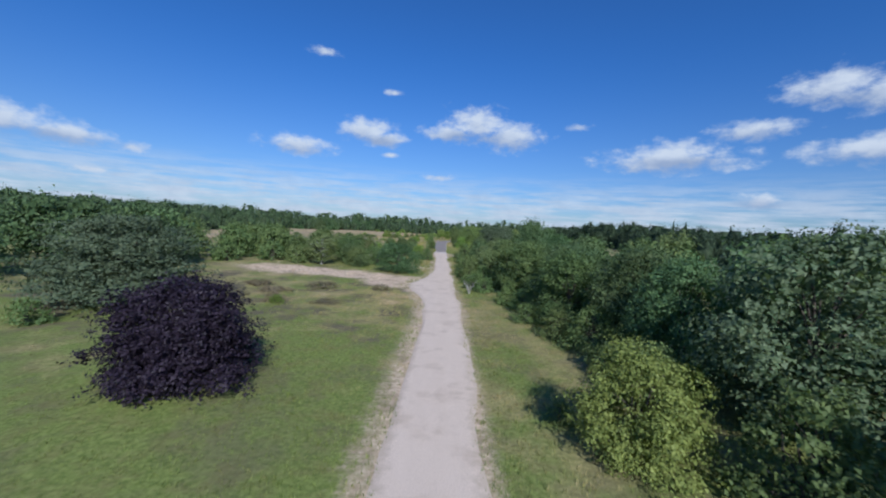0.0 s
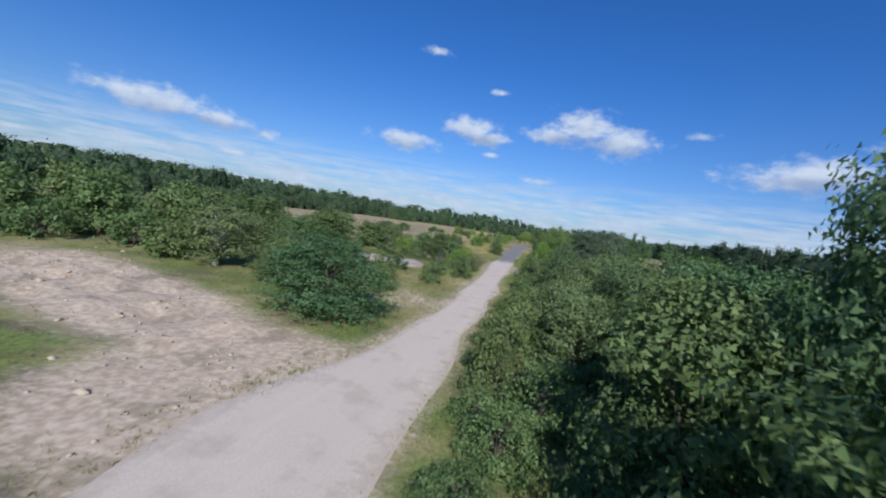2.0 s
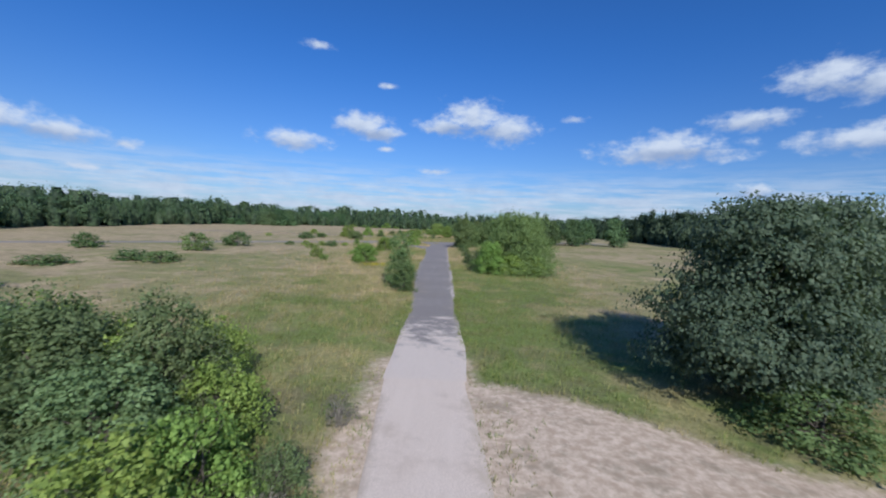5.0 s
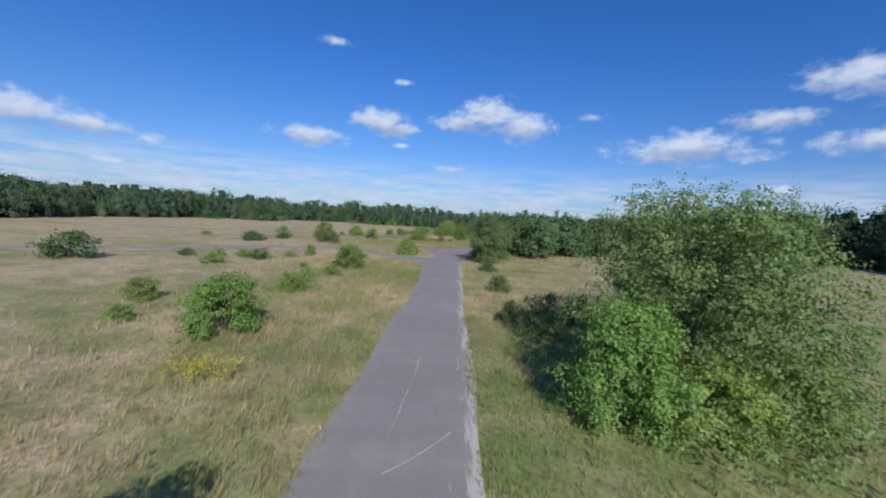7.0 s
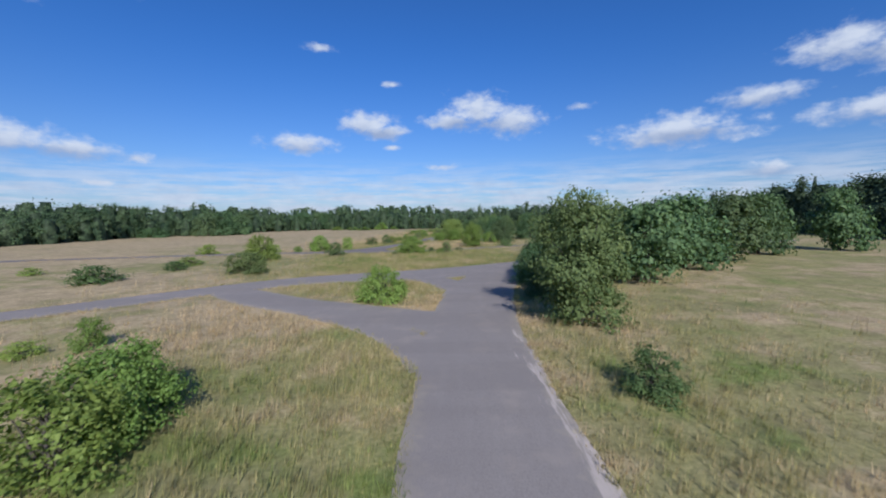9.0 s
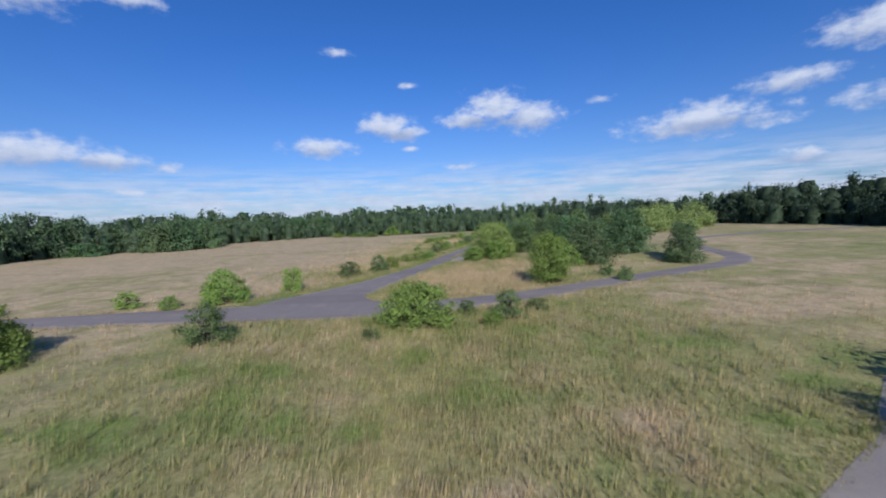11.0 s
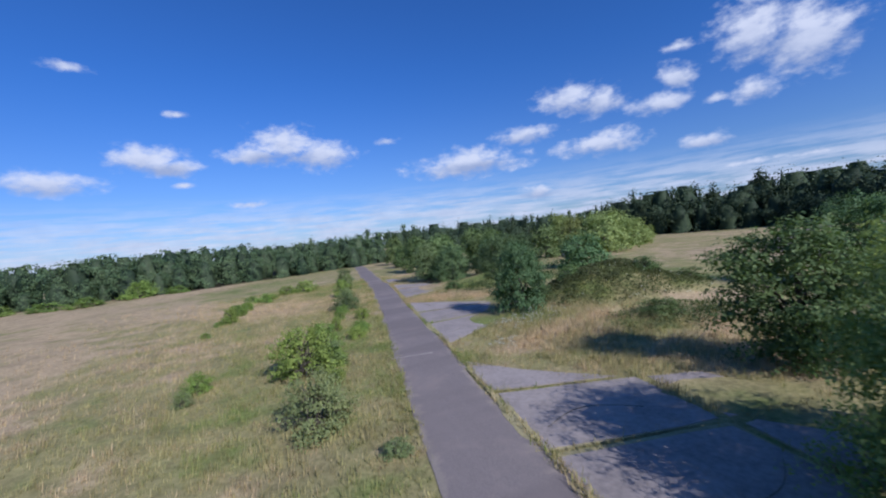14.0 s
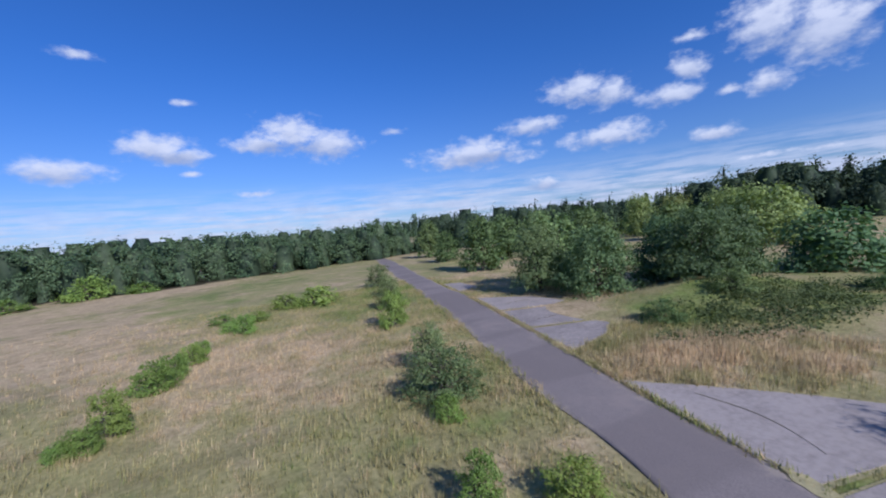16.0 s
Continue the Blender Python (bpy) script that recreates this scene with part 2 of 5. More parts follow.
def ground_material():
    m, nt, bsdf = material("heath_ground")
    pos = position(nt)
    col, fine = grass_colour(nt, pos, attribute(nt, "dry"))
    ragged = noise_node(nt, pos, 1.5, 6.0, 0.72)
    grit = noise_node(nt, pos, 3.0, 6.0, 0.62)
    # dark heather and moss patches
    heath = math_node(nt, "MULTIPLY", ramp(nt, noise_node(nt, pos, 0.20, 5.0, 0.65), 0.47, 0.62), attribute(nt, "heath"))
    col = mix_colour(nt, heath, col, mix_colour(nt, fine, (0.085, 0.075, 0.042), (0.190, 0.155, 0.100)))
    # forest floor: brown leaf litter darkened to near-black for shade under the trees
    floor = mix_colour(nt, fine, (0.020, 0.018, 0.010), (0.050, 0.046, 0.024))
    col = mix_colour(nt, attribute(nt, "litter_shade"), col, floor)
    frayed = noise_node(nt, pos, 4.5, 6.0, 0.75)
    sand = math_node(nt, "ADD", attribute(nt, "sand"), math_node(nt, "MULTIPLY", math_node(nt, "SUBTRACT", frayed, 0.5), 0.8))
    sand = ramp(nt, math_node(nt, "ADD", sand, math_node(nt, "MULTIPLY", math_node(nt, "SUBTRACT", ragged, 0.5), 0.35)), 0.25, 0.85)
    sand_col = mix_colour(nt, ramp(nt, grit, 0.35, 0.7), (0.460, 0.335, 0.230), (0.690, 0.535, 0.390))
    soil = ramp(nt, noise_node(nt, pos, 0.42, 5.0, 0.68), 0.50, 0.64)
    sand_col = mix_colour(nt, math_node(nt, "MULTIPLY", soil, 0.75), sand_col, mix_colour(nt, grit, (0.225, 0.170, 0.110), (0.400, 0.315, 0.215)))
    col = mix_colour(nt, sand, col, sand_col)
    nt.links.new(col, bsdf.inputs["Base Color"])
    bsdf.inputs["Roughness"].default_value = 0.95
    bsdf.inputs["Specular IOR Level"].default_value = 0.15
    rough = math_node(nt, "ADD", fine, math_node(nt, "MULTIPLY", ragged, 1.5))
    rough = math_node(nt, "MULTIPLY", rough, math_node(nt, "SUBTRACT", 1.0, math_node(nt, "MULTIPLY", sand, 0.45)))
    bump(nt, bsdf, rough, 0.4, 0.06)
    return m


def grass_material():
    m, nt, bsdf = material("grass_blades")
    pos = position(nt)
    geo = nt.nodes.new("ShaderNodeNewGeometry")
    col, _ = grass_colour(nt, pos, attribute(nt, "dry"))
    shade = math_node(nt, "ADD", 1.08, math_node(nt, "MULTIPLY", geo.outputs["Random Per Island"], 0.6))
    n = nt.nodes.new("ShaderNodeHueSaturation")
    nt.links.new(col, n.inputs["Color"])
    nt.links.new(shade, n.inputs["Value"])
    nt.links.new(n.outputs[0], bsdf.inputs["Base Color"])
    bsdf.inputs["Roughness"].default_value = 0.7
    bsdf.inputs["Specular IOR Level"].default_value = 0.2
    trans = nt.nodes.new("ShaderNodeBsdfTranslucent")
    nt.links.new(n.outputs[0], trans.inputs[0])
    mix = nt.nodes.new("ShaderNodeMixShader")
    mix.inputs[0].default_value = 0.4
    nt.links.new(bsdf.outputs[0], mix.inputs[1])
    nt.links.new(trans.outputs[0], mix.inputs[2])
    nt.links.new(mix.outputs[0], nt.nodes["Material Output"].inputs[0])
    return m


def road_material(name, dark, light, worn, rough=0.9, stretch=0.12, banding=0.0, rim=(0.34, 0.285, 0.22)):
    m, nt, bsdf = material(name)
    pos = position(nt)
    along = nt.nodes.new("ShaderNodeVectorMath")
    along.operation = "MULTIPLY"
    along.inputs[1].default_value = (1, stretch, 1)
    nt.links.new(pos, along.inputs[0])
    tracks = noise_node(nt, along.outputs[0], 1.6, 4.0, 0.6)
    stain = noise_node(nt, pos, 0.45, 5.0, 0.65)
    grit = noise_node(nt, pos, 22.0, 4.0, 0.75)
    col = mix_colour(nt, ramp(nt, grit, 0.25, 0.75), dark, light)
    col = mix_colour(nt, math_node(nt, "MULTIPLY", ramp(nt, stain, 0.5, 0.68), 0.75), col, worn)
    col = mix_colour(nt, math_node(nt, "MULTIPLY", ramp(nt, tracks, 0.45, 0.68), 0.20), col, light)
    edge = math_node(nt, "ADD", attribute(nt, "edge"), math_node(nt, "MULTIPLY", math_node(nt, "SUBTRACT", noise_node(nt, pos, 1.8, 5.0, 0.7), 0.5), 0.9))
    col = mix_colour(nt, math_node(nt, "MULTIPLY", ramp(nt, edge, 0.70, 1.02), 0.7), col, rim)
    # patches laid across the lane at different times
    bands = nt.nodes.new("ShaderNodeVectorMath")
    bands.operation = "MULTIPLY"
    bands.inputs[1].default_value = (0.04, 0.30, 1)
    nt.links.new(pos, bands.inputs[0])
    patch = ramp(nt, noise_node(nt, bands.outputs[0], 1.0, 2.0, 0.4), 0.47, 0.53)
    col = mix_colour(nt, math_node(nt, "MULTIPLY", patch, banding), col, dark)
    # the crumbled side of the lane, pale where the base shows
    flake = math_node(nt, "ADD", attribute(nt, "worn"), math_node(nt, "MULTIPLY", math_node(nt, "SUBTRACT", noise_node(nt, along.outputs[0], 2.2, 6.0, 0.72), 0.5), 2.4))
    col = mix_colour(nt, math_node(nt, "MULTIPLY", ramp(nt, flake, 0.70, 1.0), ramp(nt, attribute(nt, "worn"), 0.0, 0.25)), col, mix_colour(nt, grit, (0.400, 0.325, 0.270), (0.580, 0.490, 0.420)))
    # sand carried over from the track at the start of the asphalt
    blown = math_node(nt, "ADD", attribute(nt, "blown"), math_node(nt, "MULTIPLY", math_node(nt, "SUBTRACT", stain, 0.5), 2.2))
    blown = math_node(nt, "MULTIPLY", ramp(nt, blown, 0.30, 0.75), ramp(nt, attribute(nt, "blown"), 0.0, 0.15))
    col = mix_colour(nt, math_node(nt, "MAXIMUM", blown, ramp(nt, attribute(nt, "blown"), 0.82, 0.97)), col, mix_colour(nt, ramp(nt, grit, 0.25, 0.75), (0.540, 0.430, 0.342), (0.730, 0.605, 0.500)))
    nt.links.new(col, bsdf.inputs["Base Color"])
    bsdf.inputs["Roughness"].default_value = rough
    bsdf.inputs["Specular IOR Level"].default_value = 0.2
    bump(nt, bsdf, math_node(nt, "ADD", grit, math_node(nt, "MULTIPLY", stain, 2.0)), 0.35, 0.03)
    return m


def plain_material(name, dark, light, scale=8.0, rough=0.9):
    m, nt, bsdf = material(name)
    pos = position(nt)
    a = noise_node(nt, pos, scale, 5.0, 0.65)
    b = noise_node(nt, pos, scale * 0.12, 3.0)
    info = nt.nodes.new("ShaderNodeObjectInfo")
    f = math_node(nt, "ADD", math_node(nt, "MULTIPLY", a, 0.6), math_node(nt, "ADD", math_node(nt, "MULTIPLY", b, 0.5), math_node(nt, "MULTIPLY", info.outputs["Random"], 0.12)))
    nt.links.new(mix_colour(nt, ramp(nt, f, 0.35, 0.8), dark, light), bsdf.inputs["Base Color"])
    bsdf.inputs["Roughness"].default_value = rough
    bump(nt, bsdf, a, 0.4, 0.03)
    return m


GROUND = ground_material()
GRASS = grass_material()
SANDY = road_material("compacted_sand", (0.545, 0.425, 0.330), (0.765, 0.622, 0.502), (0.520, 0.400, 0.305), rim=(0.50, 0.395, 0.295))
ASPHALT = road_material("weathered_asphalt", (0.210, 0.178, 0.156), (0.330, 0.282, 0.246), (0.330, 0.272, 0.226), 0.85, 0.12, 0.25)
OLD_ASPHALT = road_material("old_dark_asphalt", (0.166, 0.138, 0.124), (0.262, 0.222, 0.198), (0.262, 0.216, 0.186), 0.88, 0.12, 0.5)
CONCRETE = plain_material("weathered_concrete", (0.185, 0.156, 0.136), (0.345, 0.294, 0.254), 5.0)
PALE_MARK = plain_material("pale_worn_line", (0.29, 0.25, 0.215), (0.44, 0.39, 0.34), 12.0)
CLOD = plain_material("clods_and_stones", (0.34, 0.265, 0.19), (0.56, 0.455, 0.34), 6.0)
SAND = plain_material("dug_sand", (0.250, 0.195, 0.145), (0.620, 0.520, 0.415), 3.5)
MOSS = plain_material("moss_in_joints", (0.21, 0.185, 0.075), (0.42, 0.36, 0.18), 9.0)


# ---------------------------------------------------------------- plan of the roads: x, y, half width
TRACK = [(0.8, -70, 1.65), (0.15, 0, 1.65), (0.15, 12, 1.65), (0.6, 26, 1.7), (0.95, 37, 1.75), (0.65, 42, 1.95), (0.05, 45.5, 2.5), (-0.6, 48.5, 3.1), (-0.1, 53, 2.6), (0.85, 60.5, 1.72), (1.1, 67, 1.45),
         (1.28, 76, 1.36), (1.3, 90, 1.45), (1.3, 100, 1.45), (1.3, 108, 1.9), (1.25, 116, 1.9)]
MAIN = [(1.25, 114.5, 1.85), (1.6, 130, 1.75), (1.6, 142, 2.3), (1.6, 154, 2.45), (1.75, 164, 2.5), (2.15, 174, 2.4), (2.3, 188, 2.6), (2.3, 200, 2.9),
        (3.2, 210, 3.0), (4.7, 219, 3.2), (7.6, 227, 3.2), (11.2, 234.3, 3.0), (16, 239.8, 2.9), (22, 245.2, 2.7), (29, 252, 2.5), (40, 260, 2.5), (60, 270, 2.5), (85, 278, 2.5)]
CROSS = [(14, 237.2, 3.0), (8.8, 231.8, 4.4), (3, 227.9, 4.8), (-4, 225.5, 4.0), (-11, 224.0, 3.2), (-16, 221.8, 2.8), (-22, 216.5, 2.5), (-30, 208, 2.1), (-45, 196, 1.9), (-68, 175, 1.9), (-92, 156, 1.9)]
SPUR = [(2.0, 203.5, 2.6), (-4, 206.6, 2.5), (-10, 209.5, 2.3), (-16, 213.5, 2.1), (-21, 218, 1.9)]
LOOP = [(-85, 247, 1.8), (-54, 254.3, 2.0), (-40, 257, 2.3), (-26, 258.4, 2.8), (-17, 258.7, 3.0), (-10, 258.2, 2.8), (-3.4, 259.4, 2.1), (4, 262.4, 1.8), (12, 267.5, 1.6),
        (25.4, 275.4, 1.55), (33.5, 279.8, 1.7), (38, 286.5, 1.6), (39.5, 296, 1.6), (43, 311, 1.6), (54, 326, 1.6), (78, 336, 1.6), (104, 340, 1.6)]
LONG = [(-18.2, 258.6, 3.4), (-15.8, 262.4, 4.7), (-14.5, 266.6, 3.3), (-12.2, 272, 2.4), (-9.4, 281, 1.85), (-6.2, 292.5, 1.75), (-5.3, 298.5, 1.7), (-3.0, 309, 1.65), (-0.2, 320.5, 1.62), (0.7, 325.5, 1.6),
        (2.6, 334, 1.55), (6.8, 352, 1.6), (11.0, 376, 1.5), (16, 401, 1.5), (21, 430, 1.5)]
GRAVEL = [(3.2, 109.5, 4.6), (6, 109.2, 4.4), (8.5, 107.6, 3.0), (11, 106.2, 1.8), (15, 106.2, 1.3), (20.5, 107, 1.2)]


def dense(line, step=0.8):
    """The polyline as a smooth row of points with half widths."""
    p = np.array(line, float)
    seg = np.hypot(np.diff(p[:, 0]), np.diff(p[:, 1]))
    s = np.concatenate([[0], np.cumsum(seg)])
    q = np.arange(0, s[-1], step)
    out = np.stack([np.interp(q, s, p[:, i]) for i in range(3)], 1)
    for _ in range(6):
        out[2:-2] = (out[:-4] + out[1:-3] + out[2:-2] + out[3:-1] + out[4:]) / 5
    return out


FILLET = [(-13.4, 266.2, 1.5), (-13.1, 264.7, 1.5), (-12.6, 262.8, 1.6), (-11.3, 261.0, 1.6), (-9.7, 259.9, 1.5), (-8.0, 259.4, 1.5), (-6.4, 259.3, 1.4)]
BEND = [(2.2, 215.4, 1.5), (1.9, 217.8, 1.8), (1.2, 220.2, 1.9), (-0.4, 222.2, 1.8), (-3.0, 223.0, 1.5), (-5.5, 223.2, 1.2)]
SWEEP = [(0.2, 196.0, 0.9), (-0.2, 198.0, 1.1), (-1.0, 200.6, 1.4), (-3.0, 203.0, 1.4), (-5.6, 205.0, 1.2), (-8.0, 206.8, 1.1)]
DENSE = {"bend": dense(BEND, 0.5), "sweep": dense(SWEEP, 0.5), "fillet": dense(FILLET, 0.5), "track": dense(TRACK), "main": dense(MAIN), "cross": dense(CROSS), "spur": dense(SPUR), "loop": dense(LOOP), "long": dense(LONG)}
GRAVEL_D = dense(GRAVEL)
# concrete aprons beside the long road: four corners each
APRONS = [[(-4.4, 291.8), (2.4, 291.2), (3.4, 294.9), (-4.0, 296.1)], [(-3.9, 296.4), (1.1, 295.5), (2.9, 302.4), (-2.5, 304.1)],
          [(1.4, 295.4), (5.8, 296.0), (6.8, 301.4), (3.2, 302.3)], [(-2.4, 304.4), (3.0, 302.7), (4.0, 306.6), (-1.2, 308.8)],
          [(3.3, 302.6), (6.6, 301.8), (6.2, 305.4), (4.3, 306.4)], [(-1.1, 309.1), (3.6, 307.1), (1.2, 310.4), (-0.5, 313.9)],
          [(0.5, 317.0), (6.5, 320.3), (7.3, 323.5), (2.0, 323.4)], [(2.1, 323.7), (7.4, 323.8), (10.0, 327.4), (3.0, 328.6)],
          [(3.1, 328.9), (10.0, 327.7), (7.2, 332.0), (4.4, 335.4)], [(5.6, 339.0), (8.6, 339.9), (11.2, 342.0), (6.6, 343.4)],
          [(6.7, 343.7), (11.3, 342.3), (13.2, 346.8), (7.7, 348.6)], [(7.8, 349.0), (13.3, 347.2), (12.6, 351.5), (9.2, 355.0)],
          [(10.0, 359.5), (12.5, 360.5), (12.8, 365.0), (11.0, 366.0)]]


def near_line(x, y, pts):
    """How far beyond the edge of a road each point lies (negative: on it)."""
    best = np.full(x.shape, 1e9)
    for i in range(0, len(pts), 2):
        best = np.minimum(best, np.hypot(x - pts[i, 0], y - pts[i, 1]) - pts[i, 2])
    return best


def road_gap(x, y):
    gap = np.full(x.shape, 1e9)
    for pts in DENSE.values():
        lo, hi = pts[:, :2].min(0) - 30, pts[:, :2].max(0) + 30
        use = (x > lo[0]) & (x < hi[0]) & (y > lo[1]) & (y < hi[1])
        if use.any():
            gap[use] = np.minimum(gap[use], near_line(x[use], y[use], pts))
    return gap


def in_quad(x, y, quad):
    sign = np.zeros(x.shape)
    for (x0, y0), (x1, y1) in zip(quad, quad[1:] + quad[:1]):
        c = (x1 - x0) * (y - y0) - (y1 - y0) * (x - x0)
        sign += np.sign(c)
    return np.abs(sign) == 4


FOREST_W = [(-70, -70), (-84, 0), (-95, 60), (-108, 140), (-116, 200), (-122, 250), (-127, 300), (-122, 345), (-104, 372), (-100, 390), (-78, 424), (-36, 421), (14, 428), (40, 446)]
FOREST_E = [(40, 446), (66, 430), (100, 412), (114, 374), (114, 300), (112, 250), (104, 190), (94, 150), (88, 110), (80, 60), (74, 0), (70, -70)]
MOUNDS = [(17.5, 320.5, 8.0, 5.0, 2.6), (17.0, 298.0, 7.0, 6.0, 1.5), (20.0, 342.0, 7.0, 5.0, 1.3), (26.0, 288.0, 6.0, 4.0, 0.9)]


def height(x, y):
    z = 0.10 * np.sin(x * 0.21 + 1.3) * np.cos(y * 0.17) + 0.07 * np.sin(x * 0.47 + y * 0.39)
    fade = np.clip((road_gap(x, y) - 0.3) / 6.0, 0, 1)
    z = z * fade
    # banks and hollows of the dug clearing
    dug = np.exp(-((((x + 17) / 14.0) ** 2 + ((y - 59.5 - 0.30 * (-x - 17)) / 4.6) ** 2) ** 1.5)) * fade
    z = z + dug * (0.34 * np.sin(x * 0.83 + 0.9 * y) * np.cos(y * 1.25 - 0.35 * x) + 0.20 * np.sin(x * 1.9 + 1.0) * np.sin(y * 2.1 + 0.5 * x))
    for mx, my, rx, ry, h in MOUNDS:
        z = z + h * np.exp(-(((x - mx) / rx) ** 2 + ((y - my) / ry) ** 2) * 1.6) * np.clip(fade * 2, 0, 1)
    return z


def mesh_from(name, verts, faces, mat, attributes=None, smooth=False):
    me = bpy.data.meshes.new(name)
    verts = np.asarray(verts, np.float32)
    faces = np.asarray(faces, np.int32)
    k = faces.shape[1]
    me.vertices.add(len(verts))
    me.vertices.foreach_set("co", verts.ravel())
    me.loops.add(faces.size)
    me.loops.foreach_set("vertex_index", faces.ravel())
    me.polygons.add(len(faces))
    me.polygons.foreach_set("loop_start", np.arange(0, faces.size, k, dtype=np.int32))
    if smooth:
        me.polygons.foreach_set("use_smooth", np.ones(len(faces), bool))
    for key, values in (attributes or {}).items():
        a = me.attributes.new(key, "FLOAT", "POINT")
        a.data.foreach_set("value", np.asarray(values, np.float32))
    me.materials.append(mat)
    me.update()
    me.validate()
    return me


def dryness(x, y):
    """0: lush turf, 1: bleached straw."""
    d = 0.22 + 0.21 * np.clip((y - 103) / 14, 0, 1)
    lawn = np.exp(-(((x + 13) / 11.0) ** 2 + ((y - 12) / 13.0) ** 2))
    d = d - 0.48 * lawn * (y < 60) + 0.16 * np.exp(-(((x + 8) / 12.0) ** 2 + ((y - 40) / 9.0) ** 2))
    d = d + 0.25 * np.clip((y - 118) / 20, 0, 1) * np.clip((np.abs(x - 2) - 2) / 14, 0.25, 1)
    d = d + 0.10 * np.clip((y - 200) / 40, 0, 1) * np.clip((-x - 12) / 12, 0, 1) + 0.22 * np.clip((-x - 45) / 25, 0, 1) * np.clip((y - 118) / 24, 0, 1)
    d = d - 0.60 * np.exp(-(((x - 10) / 7.5) ** 2 + ((y - 140) / 24.0) ** 2))
    d = d - 0.22 * np.exp(-(((x + 16) / 7.0) ** 2 + ((y - 304) / 9.0) ** 2)) + 0.30 * np.exp(-(((x + 1) / 13.0) ** 2 + ((y - 272) / 11.0) ** 2)) - 0.16 * np.exp(-(((x + 6) / 22.0) ** 2 + ((y - 238) / 9.0) ** 2))
    verge = (y > 258) & (y < 297) & (x < -3) & (x > -26)
    if verge.any():
        d[verge] -= 0.42 * np.exp(-(near_line(x[verge], y[verge], DENSE["long"]) / 3.2) ** 2)
    d = d - 0.34 * np.exp(-(((x + 13) / 11.0) ** 2 + ((y - 149) / 15.0) ** 2)) - 0.08 * np.clip((x - 4) / 8, 0, 1) * np.exp(-((y - 250) / 22.0) ** 2) - 0.06 * np.exp(-((y - 246) / 9.0) ** 2) - 0.24 * np.exp(-(((x + 24) / 14.0) ** 2 + ((y - 240) / 10.0) ** 2))
    d = d - 0.16 * np.exp(-(((x - 22) / 16.0) ** 2 + ((y - 182) / 22.0) ** 2))
    d = d + 0.22 * np.exp(-(((x + 4) / 12.0) ** 2 + ((y - 200) / 14.0) ** 2))
    d = d - 0.16 * np.exp(-(((x + 28) / 14.0) ** 2 + ((y - 270) / 12.0) ** 2)) + 0.20 * np.clip((y - 280) / 20, 0, 1) * np.clip((-x - 14) / 14, 0, 1) - 0.06 * np.clip((y - 285) / 10, 0, 1)
    d = d - 0.85 * np.exp(-(((x - 19) / 9.0) ** 2 + ((y - 339) / 4.5) ** 2)) - 0.3 * np.exp(-(((x - 9) / 5.0) ** 2 + ((y - 311) / 3.0) ** 2))
    d = d + 0.50 * np.exp(-(((x - 9) / 5.0) ** 2 + ((y - 335.5) / 3.4) ** 2)) + 0.25 * np.exp(-(((x - 6) / 5.0) ** 2 + ((y - 313.5) / 3.4) ** 2))
    d = d + 0.10 * np.exp(-(((x + 13) / 12.0) ** 2 + ((y - 42) / 8.0) ** 2)) - 0.16 * np.exp(-(((x + 11) / 8.0) ** 2 + ((y - 102) / 7.0) ** 2))
    d = d - 0.95 * np.exp(-(((x - 19) / 9.0) ** 2 + ((y - 322) / 5.5) ** 2)) - 0.25 * np.exp(-(((x - 20) / 9.0) ** 2 + ((y - 297) / 9.0) ** 2))
    return d


def build_ground():
    xs = np.concatenate([[-2600, -900, -400, -260, -190], np.arange(-150, -50, 4.0), np.arange(-50, 50, 1.0), np.arange(50, 150, 4.0), [150, 190, 260, 400, 900, 2600]])
    ys = np.concatenate([[-2400, -800, -300, -120], np.arange(-60, -12, 4.0), np.arange(-12, 370, 1.0), np.arange(370, 480, 4.0), [480, 540, 700, 1100, 2800]])
    gx, gy = np.meshgrid(xs, ys)
    x, y = gx.ravel(), gy.ravel()
    gap = road_gap(x, y)
    core = (np.abs(x) < 150) & (y > -60) & (y < 480)
    z = np.where(core, height(x, y), 0.0) - 0.02
    nx, ny = len(xs), len(ys)
    idx = np.arange(nx * ny).reshape(ny, nx)
    faces = np.stack([idx[:-1, :-1].ravel(), idx[:-1, 1:].ravel(), idx[1:, 1:].ravel(), idx[1:, :-1].ravel()], 1)
    sand = 0.85 * np.clip(1 - gap / np.where(x < 0.5, 1.9, 1.0), 0, 1) * (y < 118) + 0.35 * np.clip(1 - gap / 0.7, 0, 1) * (y >= 118)
    # the dug clearing west of the track
    pit = 1.1 * np.exp(-((((x + 17) / 15.0) ** 2 + ((y - 59.5 - 0.30 * (-x - 17)) / 5.2) ** 2) ** 1.5))
    mouth = 1.0 * np.exp(-((((x + 4.5) / 5.0) ** 2 + ((y - 51.5) / 4.5) ** 2) ** 2)) + 0.9 * np.exp(-((((x + 5.5) / 5.5) ** 2 + ((y - 56.5) / 3.6) ** 2) ** 2))
    heap = 1.3 * np.exp(-((((x + 13.0) / 5.2) ** 2 + ((y - 93.6) / 3.6) ** 2) ** 2))
